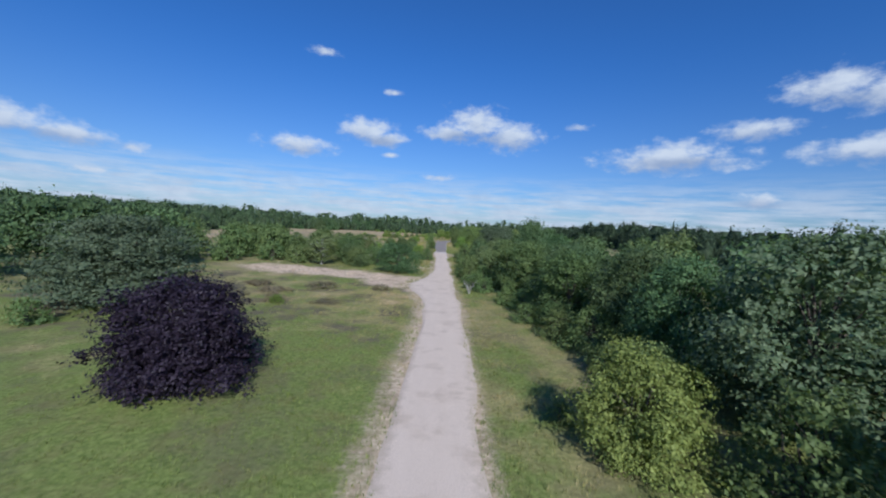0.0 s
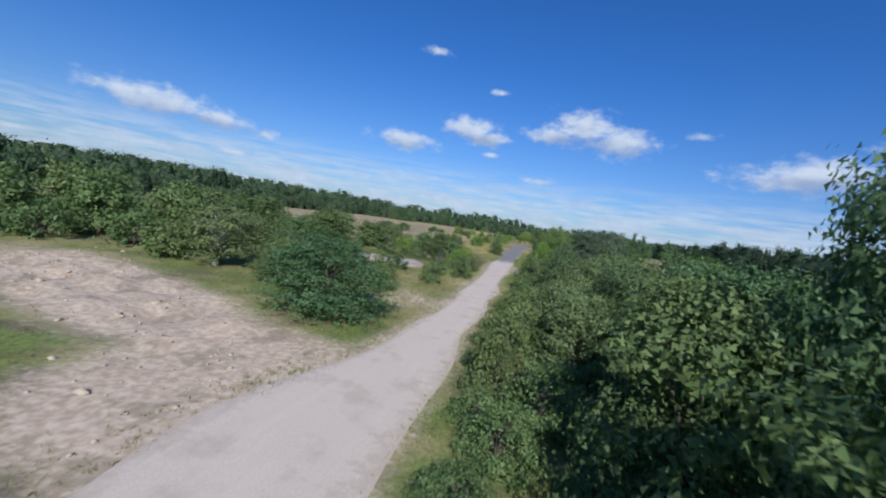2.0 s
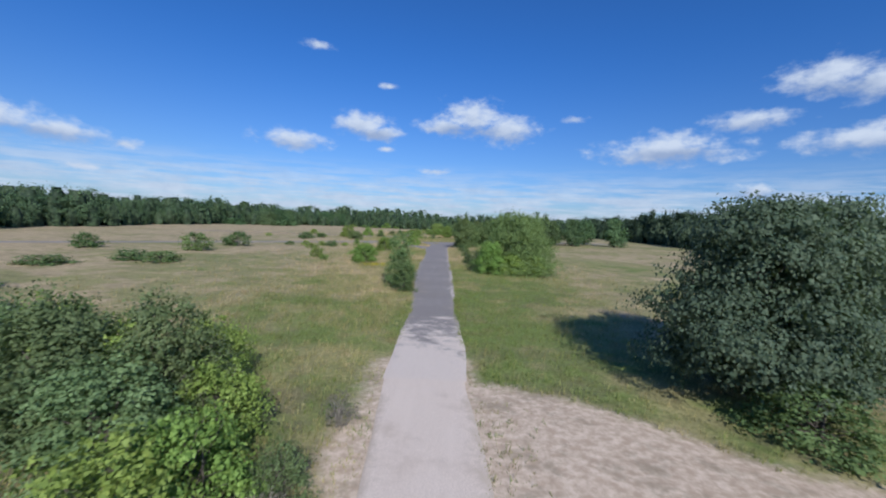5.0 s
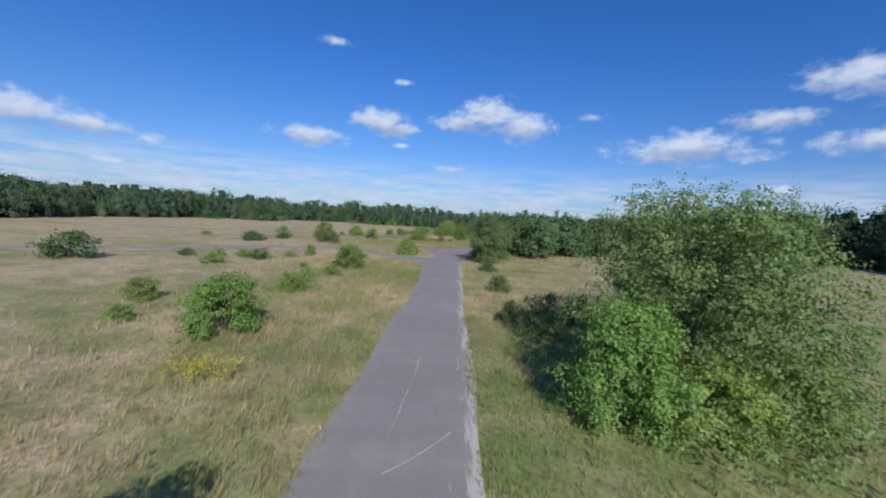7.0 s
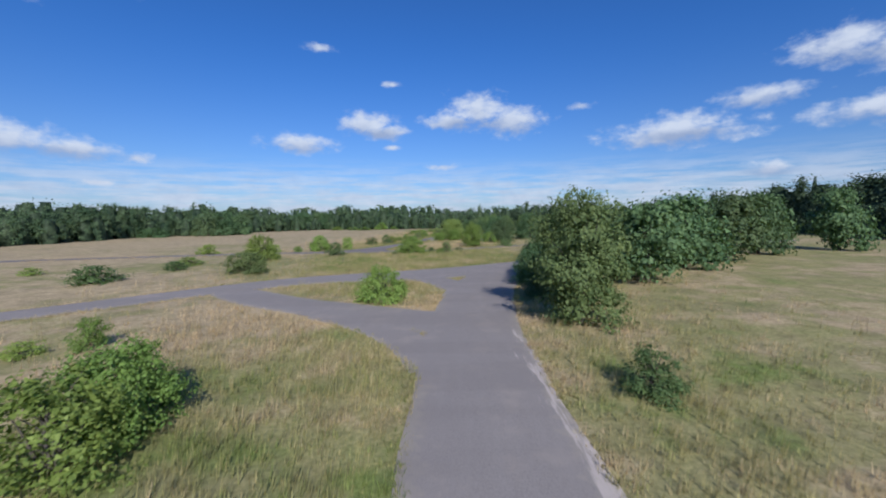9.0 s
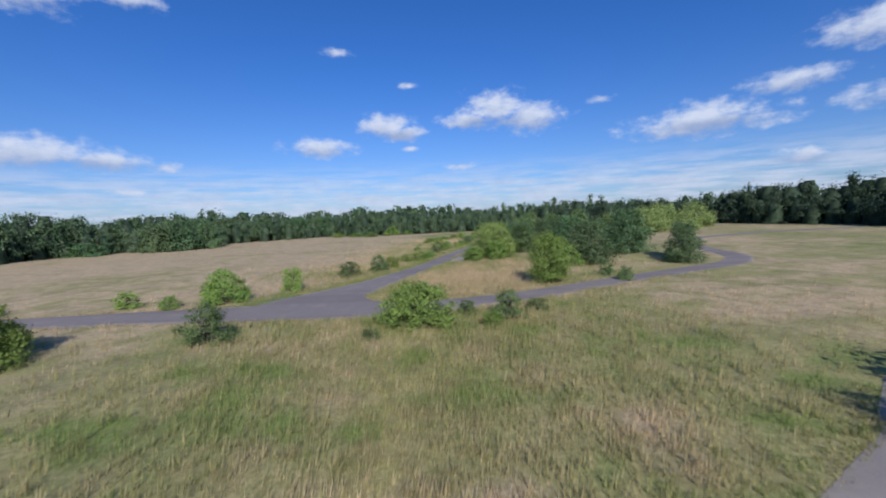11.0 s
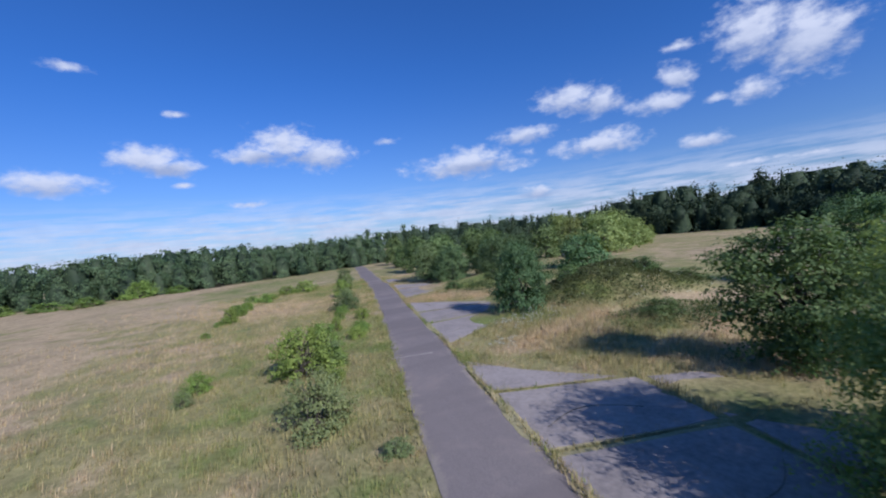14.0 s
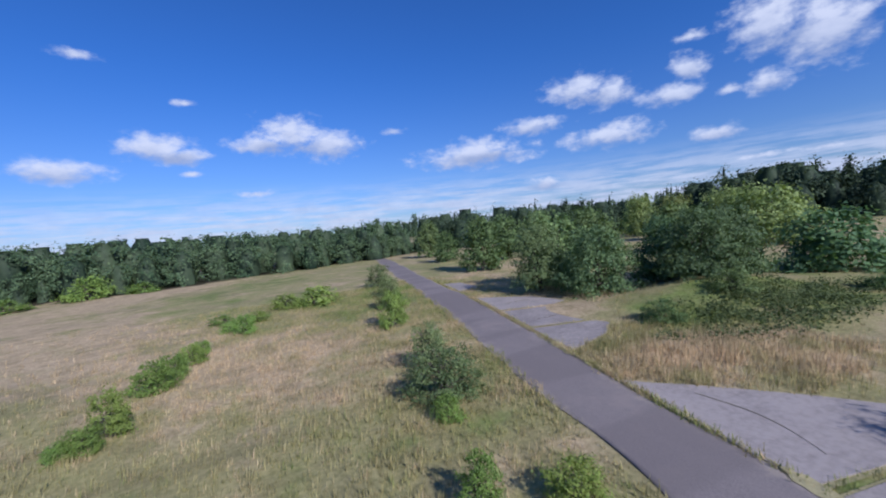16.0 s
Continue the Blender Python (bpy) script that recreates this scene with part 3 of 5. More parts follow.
    bits = 0.75 * np.exp(-(((x - 5.2) / 2.2) ** 2 + ((y - 83.0) / 1.6) ** 2)) + 0.7 * np.exp(-(((x + 1.5) / 1.6) ** 2 + ((y - 84.5) / 3.0) ** 2)) \
        + 0.8 * np.exp(-(((x + 3.0) / 4.0) ** 2 + ((y - 72.0) / 5.0) ** 2)) + 0.75 * np.exp(-(((x + 1.8) / 1.4) ** 2 + ((y - 99.0) / 2.4) ** 2)) \
        + 0.7 * np.exp(-(((x - 15) / 5.0) ** 2 + ((y - 106.4) / 1.3) ** 2)) + 0.62 * np.exp(-(((x + 13.6) / 1.0) ** 2 + ((y - 252) / 0.8) ** 2))
    turnout = np.clip(0.75 - near_line(x, y, GRAVEL_D) * 0.6, 0, 0.95)
    sand = np.maximum.reduce([sand, pit, mouth, heap, bits, turnout])
    # leaf litter under the forest, with the trees' shade painted into its colour
    litter_shade = np.zeros(x.shape)
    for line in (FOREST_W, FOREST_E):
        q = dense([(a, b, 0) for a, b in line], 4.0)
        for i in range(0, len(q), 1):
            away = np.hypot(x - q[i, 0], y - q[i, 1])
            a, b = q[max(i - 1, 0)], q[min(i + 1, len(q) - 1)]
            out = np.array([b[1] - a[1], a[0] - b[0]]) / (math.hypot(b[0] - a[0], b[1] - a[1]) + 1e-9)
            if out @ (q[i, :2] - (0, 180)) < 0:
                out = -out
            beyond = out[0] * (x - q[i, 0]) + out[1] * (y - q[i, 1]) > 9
            litter_shade = np.where((away < 60) & beyond, 1.0, litter_shade)
    heath = 0.5 - 0.28 * np.clip((y - 110) / 16, 0, 1) + 0.9 * ((y > 24) & (y < 56) & (x < -2.5)) + 0.4 * ((y > 96) & (y < 112) & (x < -2))
    me = mesh_from("ground", np.stack([x, y, z], 1), faces, GROUND, {"dry": dryness(x, y), "sand": sand, "heath": np.clip(heath, 0, 1), "litter_shade": litter_shade}, True)
    tagged(new("ground", me), "rough heathland turf with straw grass and bare sand", "ground", kind="structure")


def strip(name, pts, mat, label, lift, rough=0.16, seed=1, sandy=0, crumbled=(0, 0)):
    """A road: a thin crowned slab with uneven, broken edges."""
    rng = np.random.default_rng(seed)
    n = len(pts)
    d = np.gradient(pts[:, :2], axis=0)
    d /= np.linalg.norm(d, axis=1)[:, None]
    side = np.stack([d[:, 1], -d[:, 0]], 1)
    across = np.array([-1.0, -0.90, -0.75, -0.5, -0.2, 0.2, 0.5, 0.75, 0.90, 1.0])
    wob = [np.convolve(np.convolve(rng.normal(0, 1, n + 24), np.ones(7) / 7, "same"), np.ones(5) / 5, "same")[12:n + 12] * rough * 2.0 for _ in range(2)]
    verts, edge, blown, worn = [], [], [], []
    for j, a in enumerate(across):
        w = pts[:, 2] * a + (wob[0] if a < 0 else wob[1]) * abs(a) ** 4 * np.sign(a)
        p = pts[:, :2] + side * w[:, None]
        # no worn rim where two roads run into one another
        inner = np.full(n, 1e9)
        for other in DENSE.values():
            if other is not pts:
                inner = np.minimum(inner, near_line(p[:, 0], p[:, 1], other))
        z = lift + 0.02 * (1 - a * a) - (np.where(inner < 0.15, 0.012, 0.036) if abs(a) == 1 else np.zeros(n))
        verts.append(np.column_stack([p, z]))
        edge.append(np.where(inner < 0.15, 0.0, abs(a)))
        inside = np.clip((pts[:, 1] - crumbled[0]) / 6, 0, 1) * np.clip((crumbled[1] - pts[:, 1]) / 6, 0, 1)
        worn.append(inside * np.interp(a, [0.1, 0.55, 0.9, 1.0], [0, 0.35, 0.85, 1.0]))
        blown.append(np.clip(1 - np.arange(n) * 0.8 / sandy, 0, 1) if sandy else np.zeros(n))
    verts, k = np.concatenate(verts), len(across)
    i = np.arange(n - 1)
    faces = np.concatenate([np.stack([j * n + i, j * n + i + 1, (j + 1) * n + i + 1, (j + 1) * n + i], 1) for j in range(k - 1)])
    me = mesh_from(name, verts, faces[:, ::-1], mat, {"edge": np.concatenate(edge), "blown": np.concatenate(blown), "worn": np.concatenate(worn)}, True)
    return tagged(new(name, me), label, "road", kind="structure")


build_ground()
strip("road_track", DENSE["track"], SANDY, "pale compacted sand track with worn edges", 0.030, 0.34, 1)
strip("road_main", DENSE["main"], ASPHALT, "weathered grey asphalt lane with crumbling edges", 0.038, 0.16, 2, 16, (128, 206))
strip("road_cross", DENSE["cross"], ASPHALT, "grey asphalt branch road through dry grass", 0.034, 0.14, 3)
strip("road_spur", DENSE["spur"], ASPHALT, "short asphalt link round a grass island", 0.030, 0.14, 4)
strip("road_loop", DENSE["loop"], OLD_ASPHALT, "narrow grey asphalt loop road", 0.034, 0.14, 5)
strip("road_corner", DENSE["bend"], ASPHALT, "rounded asphalt corner of the bend", 0.026, 0.08, 8)
strip("road_corner", DENSE["sweep"], ASPHALT, "rounded asphalt corner of the short link", 0.024, 0.08, 9)
strip("road_corner", DENSE["fillet"], OLD_ASPHALT, "rounded asphalt corner between two lanes", 0.026, 0.10, 7)
strip("road_long", DENSE["long"], OLD_ASPHALT, "long straight asphalt lane with patched surface", 0.038, 0.17, 6)


# ---------------------------------------------------------------- building plants
def part(name, me, parent, label=""):
    ob = new(name, me)
    ob.parent = parent
    if label:
        ob["label"] = label
    return ob


def tube(path, radii, sides=6):
    """Vertices and quads of a tapered limb along a path."""
    path, v, f = np.asarray(path, float), [], []
    for i, (p, r) in enumerate(zip(path, radii)):
        d = path[min(i + 1, len(path) - 1)] - path[max(i - 1, 0)]
        d = d / (np.linalg.norm(d) + 1e-9)
        a = np.cross(d, (0.3, 0.9, 0.1))
        a /= np.linalg.norm(a) + 1e-9
        b = np.cross(d, a)
        for k in range(sides):
            t = 2 * math.pi * k / sides
            v.append(p + r * (math.cos(t) * a + math.sin(t) * b))
    for i in range(len(path) - 1):
        for k in range(sides):
            f.append((i * sides + k, i * sides + (k + 1) % sides, (i + 1) * sides + (k + 1) % sides, (i + 1) * sides + k))
    return np.array(v), np.array(f)


def joined(pieces):
    v, f, at = [], [], 0
    for a, b in pieces:
        v.append(a)
        f.append(b + at)
        at += len(a)
    return np.concatenate(v), np.concatenate(f)


def leaves(centres, normals, size, rng, long=1.5, spread=0.42, corners=4):
    """One folded leaf spray (four corners) at each centre."""
    n = len(centres)
    nrm = normals + rng.normal(0, spread, (n, 3))
    nrm /= np.linalg.norm(nrm, axis=1)[:, None] + 1e-9
    axis = np.cross(nrm, rng.normal(0, 1, (n, 3)))
    axis /= np.linalg.norm(axis, axis=1)[:, None] + 1e-9
    other = np.cross(nrm, axis)
    s = (size * rng.uniform(0.6, 1.35, n))[:, None]
    fold = nrm * s * 0.22
    if corners == 3:
        v = np.stack([centres - axis * s * long * 0.5 - other * s * 0.25, centres + other * s * 0.75, centres + axis * s * long * 0.6 - other * s * 0.2], 1)
        return v.reshape(-1, 3), np.arange(3 * n).reshape(-1, 3)
    v = np.stack([centres - axis * s * long * 0.5, centres + other * s * 0.5 + fold, centres + axis * s * long * 0.5, centres - other * s * 0.5 + fold], 1)
    return v.reshape(-1, 3), np.arange(4 * n).reshape(-1, 4)


def lobes_of(rng, count, h, w, base, style):
    """Centres and radii of the foliage masses."""
    out = []
    tiers, style = style == "tier", "dome" if style == "tier" else style
    for i in range(count):
        u = (i + rng.uniform(0.1, 0.9)) / count
        z = base + (h - base) * (0.08 + 0.86 * (u ** 1.25 if style == "dome" else u))
        t = (z - base) / (h - base)
        if style == "cone":
            reach = 0.5 * w * (1.02 - t) ** 0.8
        elif style == "dome":
            reach = 0.5 * w * math.sqrt(max(0.05, 1 - (t * 0.98) ** 2.2))
        else:
            reach = 0.5 * w * math.sqrt(max(0.08, 1 - (2 * t - 0.85) ** 2 * 0.85))
        a = 2.399963 * i + rng.uniform(-0.5, 0.5)
        r = reach * (rng.uniform(0.40, 0.92) if style == "dome" else math.sqrt(rng.uniform(0.05, 1.0)) * rng.uniform(0.72, 0.92))
        size = (0.235 if style == "dome" else 0.205) * min(w, h) * rng.uniform(0.55, 1.45) * (1.0 - 0.25 * t)
        if tiers:
            out.append((r * math.cos(a), r * math.sin(a), z, size * 1.1, size * rng.uniform(0.26, 0.40)))
            continue
        out.append((r * math.cos(a), r * math.sin(a), z - 0.25 * size, size, size * rng.uniform(0.62, 0.9)))
    return out


def plant_meshes(seed, h, w, base, style, mat, bark, n_leaves, leaf, n_lobes, trunks=1, corners=4):
    """Wood and foliage of one plant, standing on z = 0."""
    rng = np.random.default_rng(seed)
    lobes = lobes_of(rng, n_lobes, h, w, base, style)
    wood = []
    for k in range(trunks):
        lean = rng.normal(0, 0.10 * w if trunks > 1 else 0.03 * h, 2)
        foot = rng.normal(0, 0.05 * w if trunks > 1 else 0.0, 2)
        top = h * rng.uniform(0.62, 0.82)
        path = [(foot[0] + lean[0] * t ** 1.4, foot[1] + lean[1] * t ** 1.4, top * t - 0.12 * (t == 0)) for t in (0, 0.2, 0.45, 0.7, 1.0)]
        r0 = 0.020 * h / math.sqrt(trunks) + 0.015
        wood.append(tube(path, [r0 * 1.35, r0, r0 * 0.8, r0 * 0.5, r0 * 0.15], 7))
    for lx, ly, lz, lr, _ in lobes[:: max(1, len(lobes) // 16)]:
        z0 = max(0.12 * h, lz * rng.uniform(0.35, 0.6))
        mid = (lx * 0.45, ly * 0.45, z0 + (lz - z0) * 0.6)
        wood.append(tube([(0, 0, z0), mid, (lx, ly, lz)], [0.010 * h, 0.006 * h, 0.002 * h], 5))
    wv, wf = joined(wood)
    share = np.array([l[3] ** 2 for l in lobes])
    cs, ns = [], []
    for (lx, ly, lz, lr, lh), part_of in zip(lobes, share / share.sum()):
        c = max(10, int(n_leaves * part_of))
        twigs = max(4, c // 13)
        d = rng.normal(0, 1, (twigs, 3))
        d /= np.linalg.norm(d, axis=1)[:, None]
        d[:, 2] = np.where(d[:, 2] < -0.5, -d[:, 2] * 0.6, d[:, 2])
        r = np.where(rng.random(twigs) < 0.30, rng.uniform(0.3, 0.8, twigs), rng.uniform(0.84, 1.05, twigs))
        tip = np.stack([lx + d[:, 0] * lr * r, ly + d[:, 1] * lr * r, lz + d[:, 2] * lh * r], 1)
        pick = rng.integers(0, twigs, c)
        out = np.array([lx, ly, 0]) / (0.5 * w) * 0.5
        off = rng.normal(0, leaf * 1.5, (c, 3)) * (1.1, 1.1, 0.85)
        cs.append(tip[pick] + off)
        ns.append(d[pick] * 0.8 + out + (0, 0, 0.35) + off / leaf * 0.12)
    sizes = [np.full(len(a), leaf) for a in cs]
    # larger old leaves inside, which close the crown
    for (lx, ly, lz, lr, lh), part_of in zip(lobes, share / share.sum()):
        m = max(8, int(n_leaves * part_of / 6))
        d = rng.normal(0, 1, (m, 3))
        d /= np.linalg.norm(d, axis=1)[:, None]
        cs.append(np.array([lx, ly, lz]) + d * (lr, lr, lh) * rng.uniform(0.25, 0.66, m)[:, None])
        ns.append(d)
        sizes.append(np.full(m, leaf * 1.6))
    c, nn, sizes = np.concatenate(cs), np.concatenate(ns), np.concatenate(sizes)
    keep = c[:, 2] > 0.04
    fv, ff = leaves(c[keep], nn[keep], sizes[keep], rng, 1.35, 0.5, corners)
    return mesh_from("wood", wv, wf, bark, smooth=True), mesh_from("foliage", fv, ff, mat)


KINDS = {}


def kind(key, name, h, w, base, style, leaf_mat, n_leaves, leaf, n_lobes, trunks=1, bark=None, variants=2, category="tree", leaf_name="crown", wood_name="trunk"):
    made = []
    for i in range(variants):
        wood, foliage = plant_meshes(sum(map(ord, key)) * 7 + i, h, w, base, style, LEAF[leaf_mat], bark or BARK, n_leaves, leaf, n_lobes, trunks, 3)
        made.append((wood, foliage))
    KINDS[key] = dict(name=name, h=h, w=w, made=made, category=category, leaf_name=leaf_name, wood_name=wood_name, used=[None] * variants)


kind("oak", "oak_tree", 7.0, 7.0, 0.4, "round", "oak", 19000, 0.100, 52, 1, variants=3)
kind("thicket", "broadleaf_tree", 6.0, 5.6, 0.2, "round", "thicket", 15000, 0.094, 48, 2, variants=3)
kind("airy", "birch_thicket_tree", 6.0, 5.2, 0.2, "round", "birch", 9500, 0.104, 40, 3, variants=2)
kind("pale", "whitebeam_tree", 7.5, 6.5, 0.3, "round", "pale", 19500, 0.113, 44, 2, variants=1)
kind("maple", "maple_tree", 5.5, 5.5, 0.15, "round", "bright", 19500, 0.086, 50, 1)
kind("lindenlike", "linden_tree", 6.2, 7.8, 0.1, "dome", "linden", 76000, 0.064, 80, 2, variants=1)
kind("willow", "willow_tree", 8.0, 10.5, 0.1, "dome", "willow", 84000, 0.070, 110, 3, variants=1)
kind("pine", "pine_tree", 8.0, 8.0, 0.3, "tier", "needle", 40000, 0.112, 110, 1)
kind("greybig", "grey_shrub", 4.4, 4.6, 0.05, "dome", "grey", 12750, 0.082, 34, 4, variants=2, category="bush", leaf_name="foliage", wood_name="stem")
kind("hedge", "hedge_bush", 7.2, 11.0, 0.05, "dome", "hedge", 20800, 0.190, 60, 4, variants=1, category="bush", leaf_name="foliage", wood_name="stem")
kind("heather", "heather_clump", 0.8, 2.4, 0.02, "dome", "dead", 3600, 0.040, 60, 5, variants=3, category="heather", leaf_name="twig_mass", wood_name="stem")
kind("bigbush", "bush", 3.2, 5.4, 0.05, "dome", "bright", 10500, 0.086, 60, 5, variants=2, category="bush", leaf_name="foliage", wood_name="stem")
kind("bigshrub", "shrub", 3.2, 5.4, 0.05, "dome", "thicket", 10000, 0.086, 60, 5, variants=2, category="bush", leaf_name="foliage", wood_name="stem")
kind("lime", "bush", 3.8, 4.8, 0.05, "dome", "linden", 17000, 0.070, 50, 4, variants=1, category="bush", leaf_name="foliage", wood_name="stem")
kind("slim", "bush", 4.4, 2.8, 0.05, "dome", "thicket", 6500, 0.076, 44, 4, variants=2, category="bush", leaf_name="foliage", wood_name="stem")
kind("dry", "dry_shrub", 1.6, 2.0, 0.02, "dome", "twiggy", 2600, 0.030, 24, 7, DEAD_WOOD, variants=3, category="bush", leaf_name="twig_mass", wood_name="stem")
kind("bush", "bush", 2.5, 3.2, 0.05, "dome", "bright", 4000, 0.074, 30, 4, variants=4, category="bush", leaf_name="foliage", wood_name="stem")
kind("shrub", "shrub", 2.5, 3.2, 0.05, "dome", "thicket", 3800, 0.076, 30, 4, variants=4, category="bush", leaf_name="foliage", wood_name="stem")
kind("greybush", "grey_shrub", 2.5, 3.0, 0.05, "dome", "grey", 4600, 0.062, 30, 4, variants=2, category="bush", leaf_name="foliage", wood_name="stem")
kind("dark", "dark_bush", 5.0, 5.2, 0.1, "dome", "oak", 12000, 0.104, 54, 3, variants=2, category="bush", leaf_name="foliage", wood_name="stem")
kind("purple", "purple_bush", 4.7, 6.8, 0.05, "dome", "purple", 34000, 0.085, 96, 3, variants=1, category="bush", leaf_name="foliage", wood_name="stem")
kind("birch", "birch_tree", 4.5, 2.6, 0.4, "round", "birch", 4800, 0.084, 24, 1, PALE_BARK)
# the same kinds with larger, fewer sprays for ground that stays far from the way
kind("oak_far", "oak_tree", 7.0, 7.0, 0.4, "round", "oak", 3600, 0.24, 34, 1, variants=2)
kind("thicket_far", "broadleaf_tree", 6.0, 5.6, 0.2, "round", "thicket", 3200, 0.21, 32, 2, variants=2)
kind("willow_far", "willow_tree", 8.0, 10.5, 0.1, "dome", "willow", 5000, 0.28, 50, 3, variants=1)
kind("dark_far", "dark_bush", 5.0, 5.2, 0.1, "dome", "oak", 3200, 0.20, 32, 3, variants=1, category="bush", leaf_name="foliage", wood_name="stem")
kind("bush_far", "bush", 2.5, 3.2, 0.05, "dome", "bright", 1500, 0.125, 22, 4, variants=2, category="bush", leaf_name="foliage", wood_name="stem")
kind("shrub_far", "shrub", 2.5, 3.2, 0.05, "dome", "thicket", 1500, 0.125, 22, 4, variants=2, category="bush", leaf_name="foliage", wood_name="stem")
PLACE = random.Random(11)


def place(key, x, y, h, w, label, group=""):
    """Sets one plant of a kind on the ground, h high and w across."""
    if (x < (-33 if 216 < y < 300 else -19) or x > (31 if 270 < y < 352 else 16.5) or y > 362) and key + "_far" in KINDS:
        key = key + "_far"
    if key in ("bush", "shrub") and w >= 4.3:
        key = "big" + key
    k = KINDS[key]
    i = PLACE.randrange(len(k["made"]))
    z = float(height(np.array([x]), np.array([y]))[0]) - 0.02
    m = pose(x, y, z, 0, 0, PLACE.uniform(0, 360)) @ Matrix.Diagonal((w / k["w"], w / k["w"], h / k["h"], 1))
    first = k["used"][i]
    if first is None:
        ob = new(k["name"])
        ob.empty_display_size = 0.2
        part(k["wood_name"], k["made"][i][0], ob)
        part(k["leaf_name"], k["made"][i][1], ob)
        ob.matrix_basis = m
        k["used"][i] = ob
    else:
        s = first.scale.copy()
        first.scale = (1, 1, 1)
        ob = copy_thing(first, m)
        first.scale = s
    return tagged(ob, label, k["category"], group)


def grove(rows, key, label, group=""):
    for x, y, h, w in rows:
        place(key, x, y, h, w, label, group)


# ---------------------------------------------------------------- plants along the sand track, east side
place("lime", 7.1, 13.2, 3.8, 4.8, "yellow-green rounded bush at the thicket's edge")
place("pale", 14.4, 14.8, 8.0, 7.2, "tall broadleaf tree with pale-backed leaves", "thicket east of the track")
grove([(13.4, 25.5, 7.0, 6.6), (12.4, 35.8, 6.4, 6.2), (20, 53, 7.2, 6.4), (17.5, 21, 7.4, 7), (12.6, 39.2, 6.6, 6.0)],
      "oak", "dark green oak in a dense thicket", "thicket east of the track")
grove([(12.8, 20.4, 6.6, 5.6), (11.8, 49.4, 9.2, 5.0), (15.0, 30.5, 7, 6)], "oak", "dark green oak in a dense thicket", "thicket east of the track")
grove([(10.0, 21.4, 2.6, 3.4), (10.0, 25.0, 3.0, 3.4), (8.8, 28.0, 2.2, 2.8), (9.6, 17.6, 3.0, 3.6), (8.4, 37.6, 2.0, 2.8), (7.2, 40.4, 1.8, 2.4), (10.6, 41.0, 3.0, 3.4)],
      "shrub", "green shrub at the foot of the thicket", "undergrowth east of the track")
grove([(10.6, 63.4, 6.0, 5.4), (14.2, 66.4, 6.3, 6.0), (13.2, 60.0, 6.6, 6.0), (19.0, 67.0, 6.6, 6.5), (15.5, 53.5, 7.2, 6.4), (16.4, 46.5, 6.6, 6.4), (22, 74, 6.5, 7)],
      "oak", "dark green oak in a dense thicket", "thicket east of the track")
grove([(8.2, 60.8, 4.4, 4.0), (8.2, 65.2, 4.6, 4.2), (9.0, 74.5, 4.6, 4.6)], "airy", "light green birch scrub at the thicket's edge", "thicket east of the track")
grove([(10.2, 45.4, 6.6, 6.6), (9.7, 51.6, 6.4, 6.2)], "thicket", "mid-green broadleaf tree in a dense thicket", "thicket east of the track")
grove([(4.0, 60.0, 1.2, 1.8), (4.0, 64.0, 1.4, 2.0), (4.3, 67.5, 1.5, 2.0), (4.7, 49.6, 1.5, 2.4), (5.4, 52.6, 2.0, 2.8), (4.5, 54.8, 1.3, 2.0), (5.9, 47.2, 1.8, 2.6), (6.6, 55.4, 2.6, 3.2)], "shrub", "yellow-green bush at the track's edge", "undergrowth east of the track")
place("thicket", 10.8, 31.6, 6.2, 6.0, "mid-green broadleaf tree leaning out of the thicket", "thicket east of the track")
grove([(19, 33, 7.5, 6), (25, 24, 8, 7), (27.5, 47, 8.4, 5.6), (21.5, 43, 7.4, 6), (16.5, 60, 6.6, 6), (24, 62, 7, 7), (11.2, 58.2, 6, 5.4), (19, 6, 8, 7), (29, 34, 8.4, 7), (32, 58, 7.5, 7), (13.0, 4.5, 7, 6), (34, 18, 9, 8)],
      "thicket", "mid-green broadleaf tree in a dense thicket", "thicket east of the track")
grove([(4.9, 57.4, 3.4, 2.8), (5.6, 62.6, 3.2, 3.2), (7.6, 32.8, 1.6, 2.4), (5.2, 15.6, 0.9, 1.2), (5.1, 74.2, 1.9, 3.2), (6.1, 71.0, 2.9, 3.0), (6.6, 66.5, 3.4, 3.6), (10.6, 10.6, 3.6, 4.2)],
      "shrub", "green shrub at the foot of the thicket", "undergrowth east of the track")
grove([(16.4, 72.6, 5.6, 6), (12.6, 77.5, 6.2, 5.4), (20, 80, 6.6, 6.5), (24, 94, 7.0, 8), (27, 72, 7, 7), (17, 88, 6, 6), (30, 86, 6.5, 7)],
      "thicket", "mid-green broadleaf tree in a dense thicket", "thicket east of the track")
grove([(9.9, 69.4, 5.8, 4.8), (9.2, 86.6, 5.8, 4.6), (13.5, 92.0, 4.6, 4.6)],
      "airy", "light green birch scrub at the thicket's edge", "thicket east of the track")
grove([(9.0, 80.8, 5.2, 4.8), (12.8, 84.2, 5.0, 4.6), (6.5, 86.4, 3.2, 3.8), (13.0, 100.6, 3.8, 4.2), (22, 101, 4.0, 6)], "dark", "dark green oak scrub beside the track", "scrub by the turnout")
grove([(11.2, 93.8, 4.8, 4.4), (6.8, 95.8, 3.3, 4.2), (9.2, 100.6, 3.0, 4.6)], "greybig", "grey-green feathery shrub beside the turnout", "scrub by the turnout")
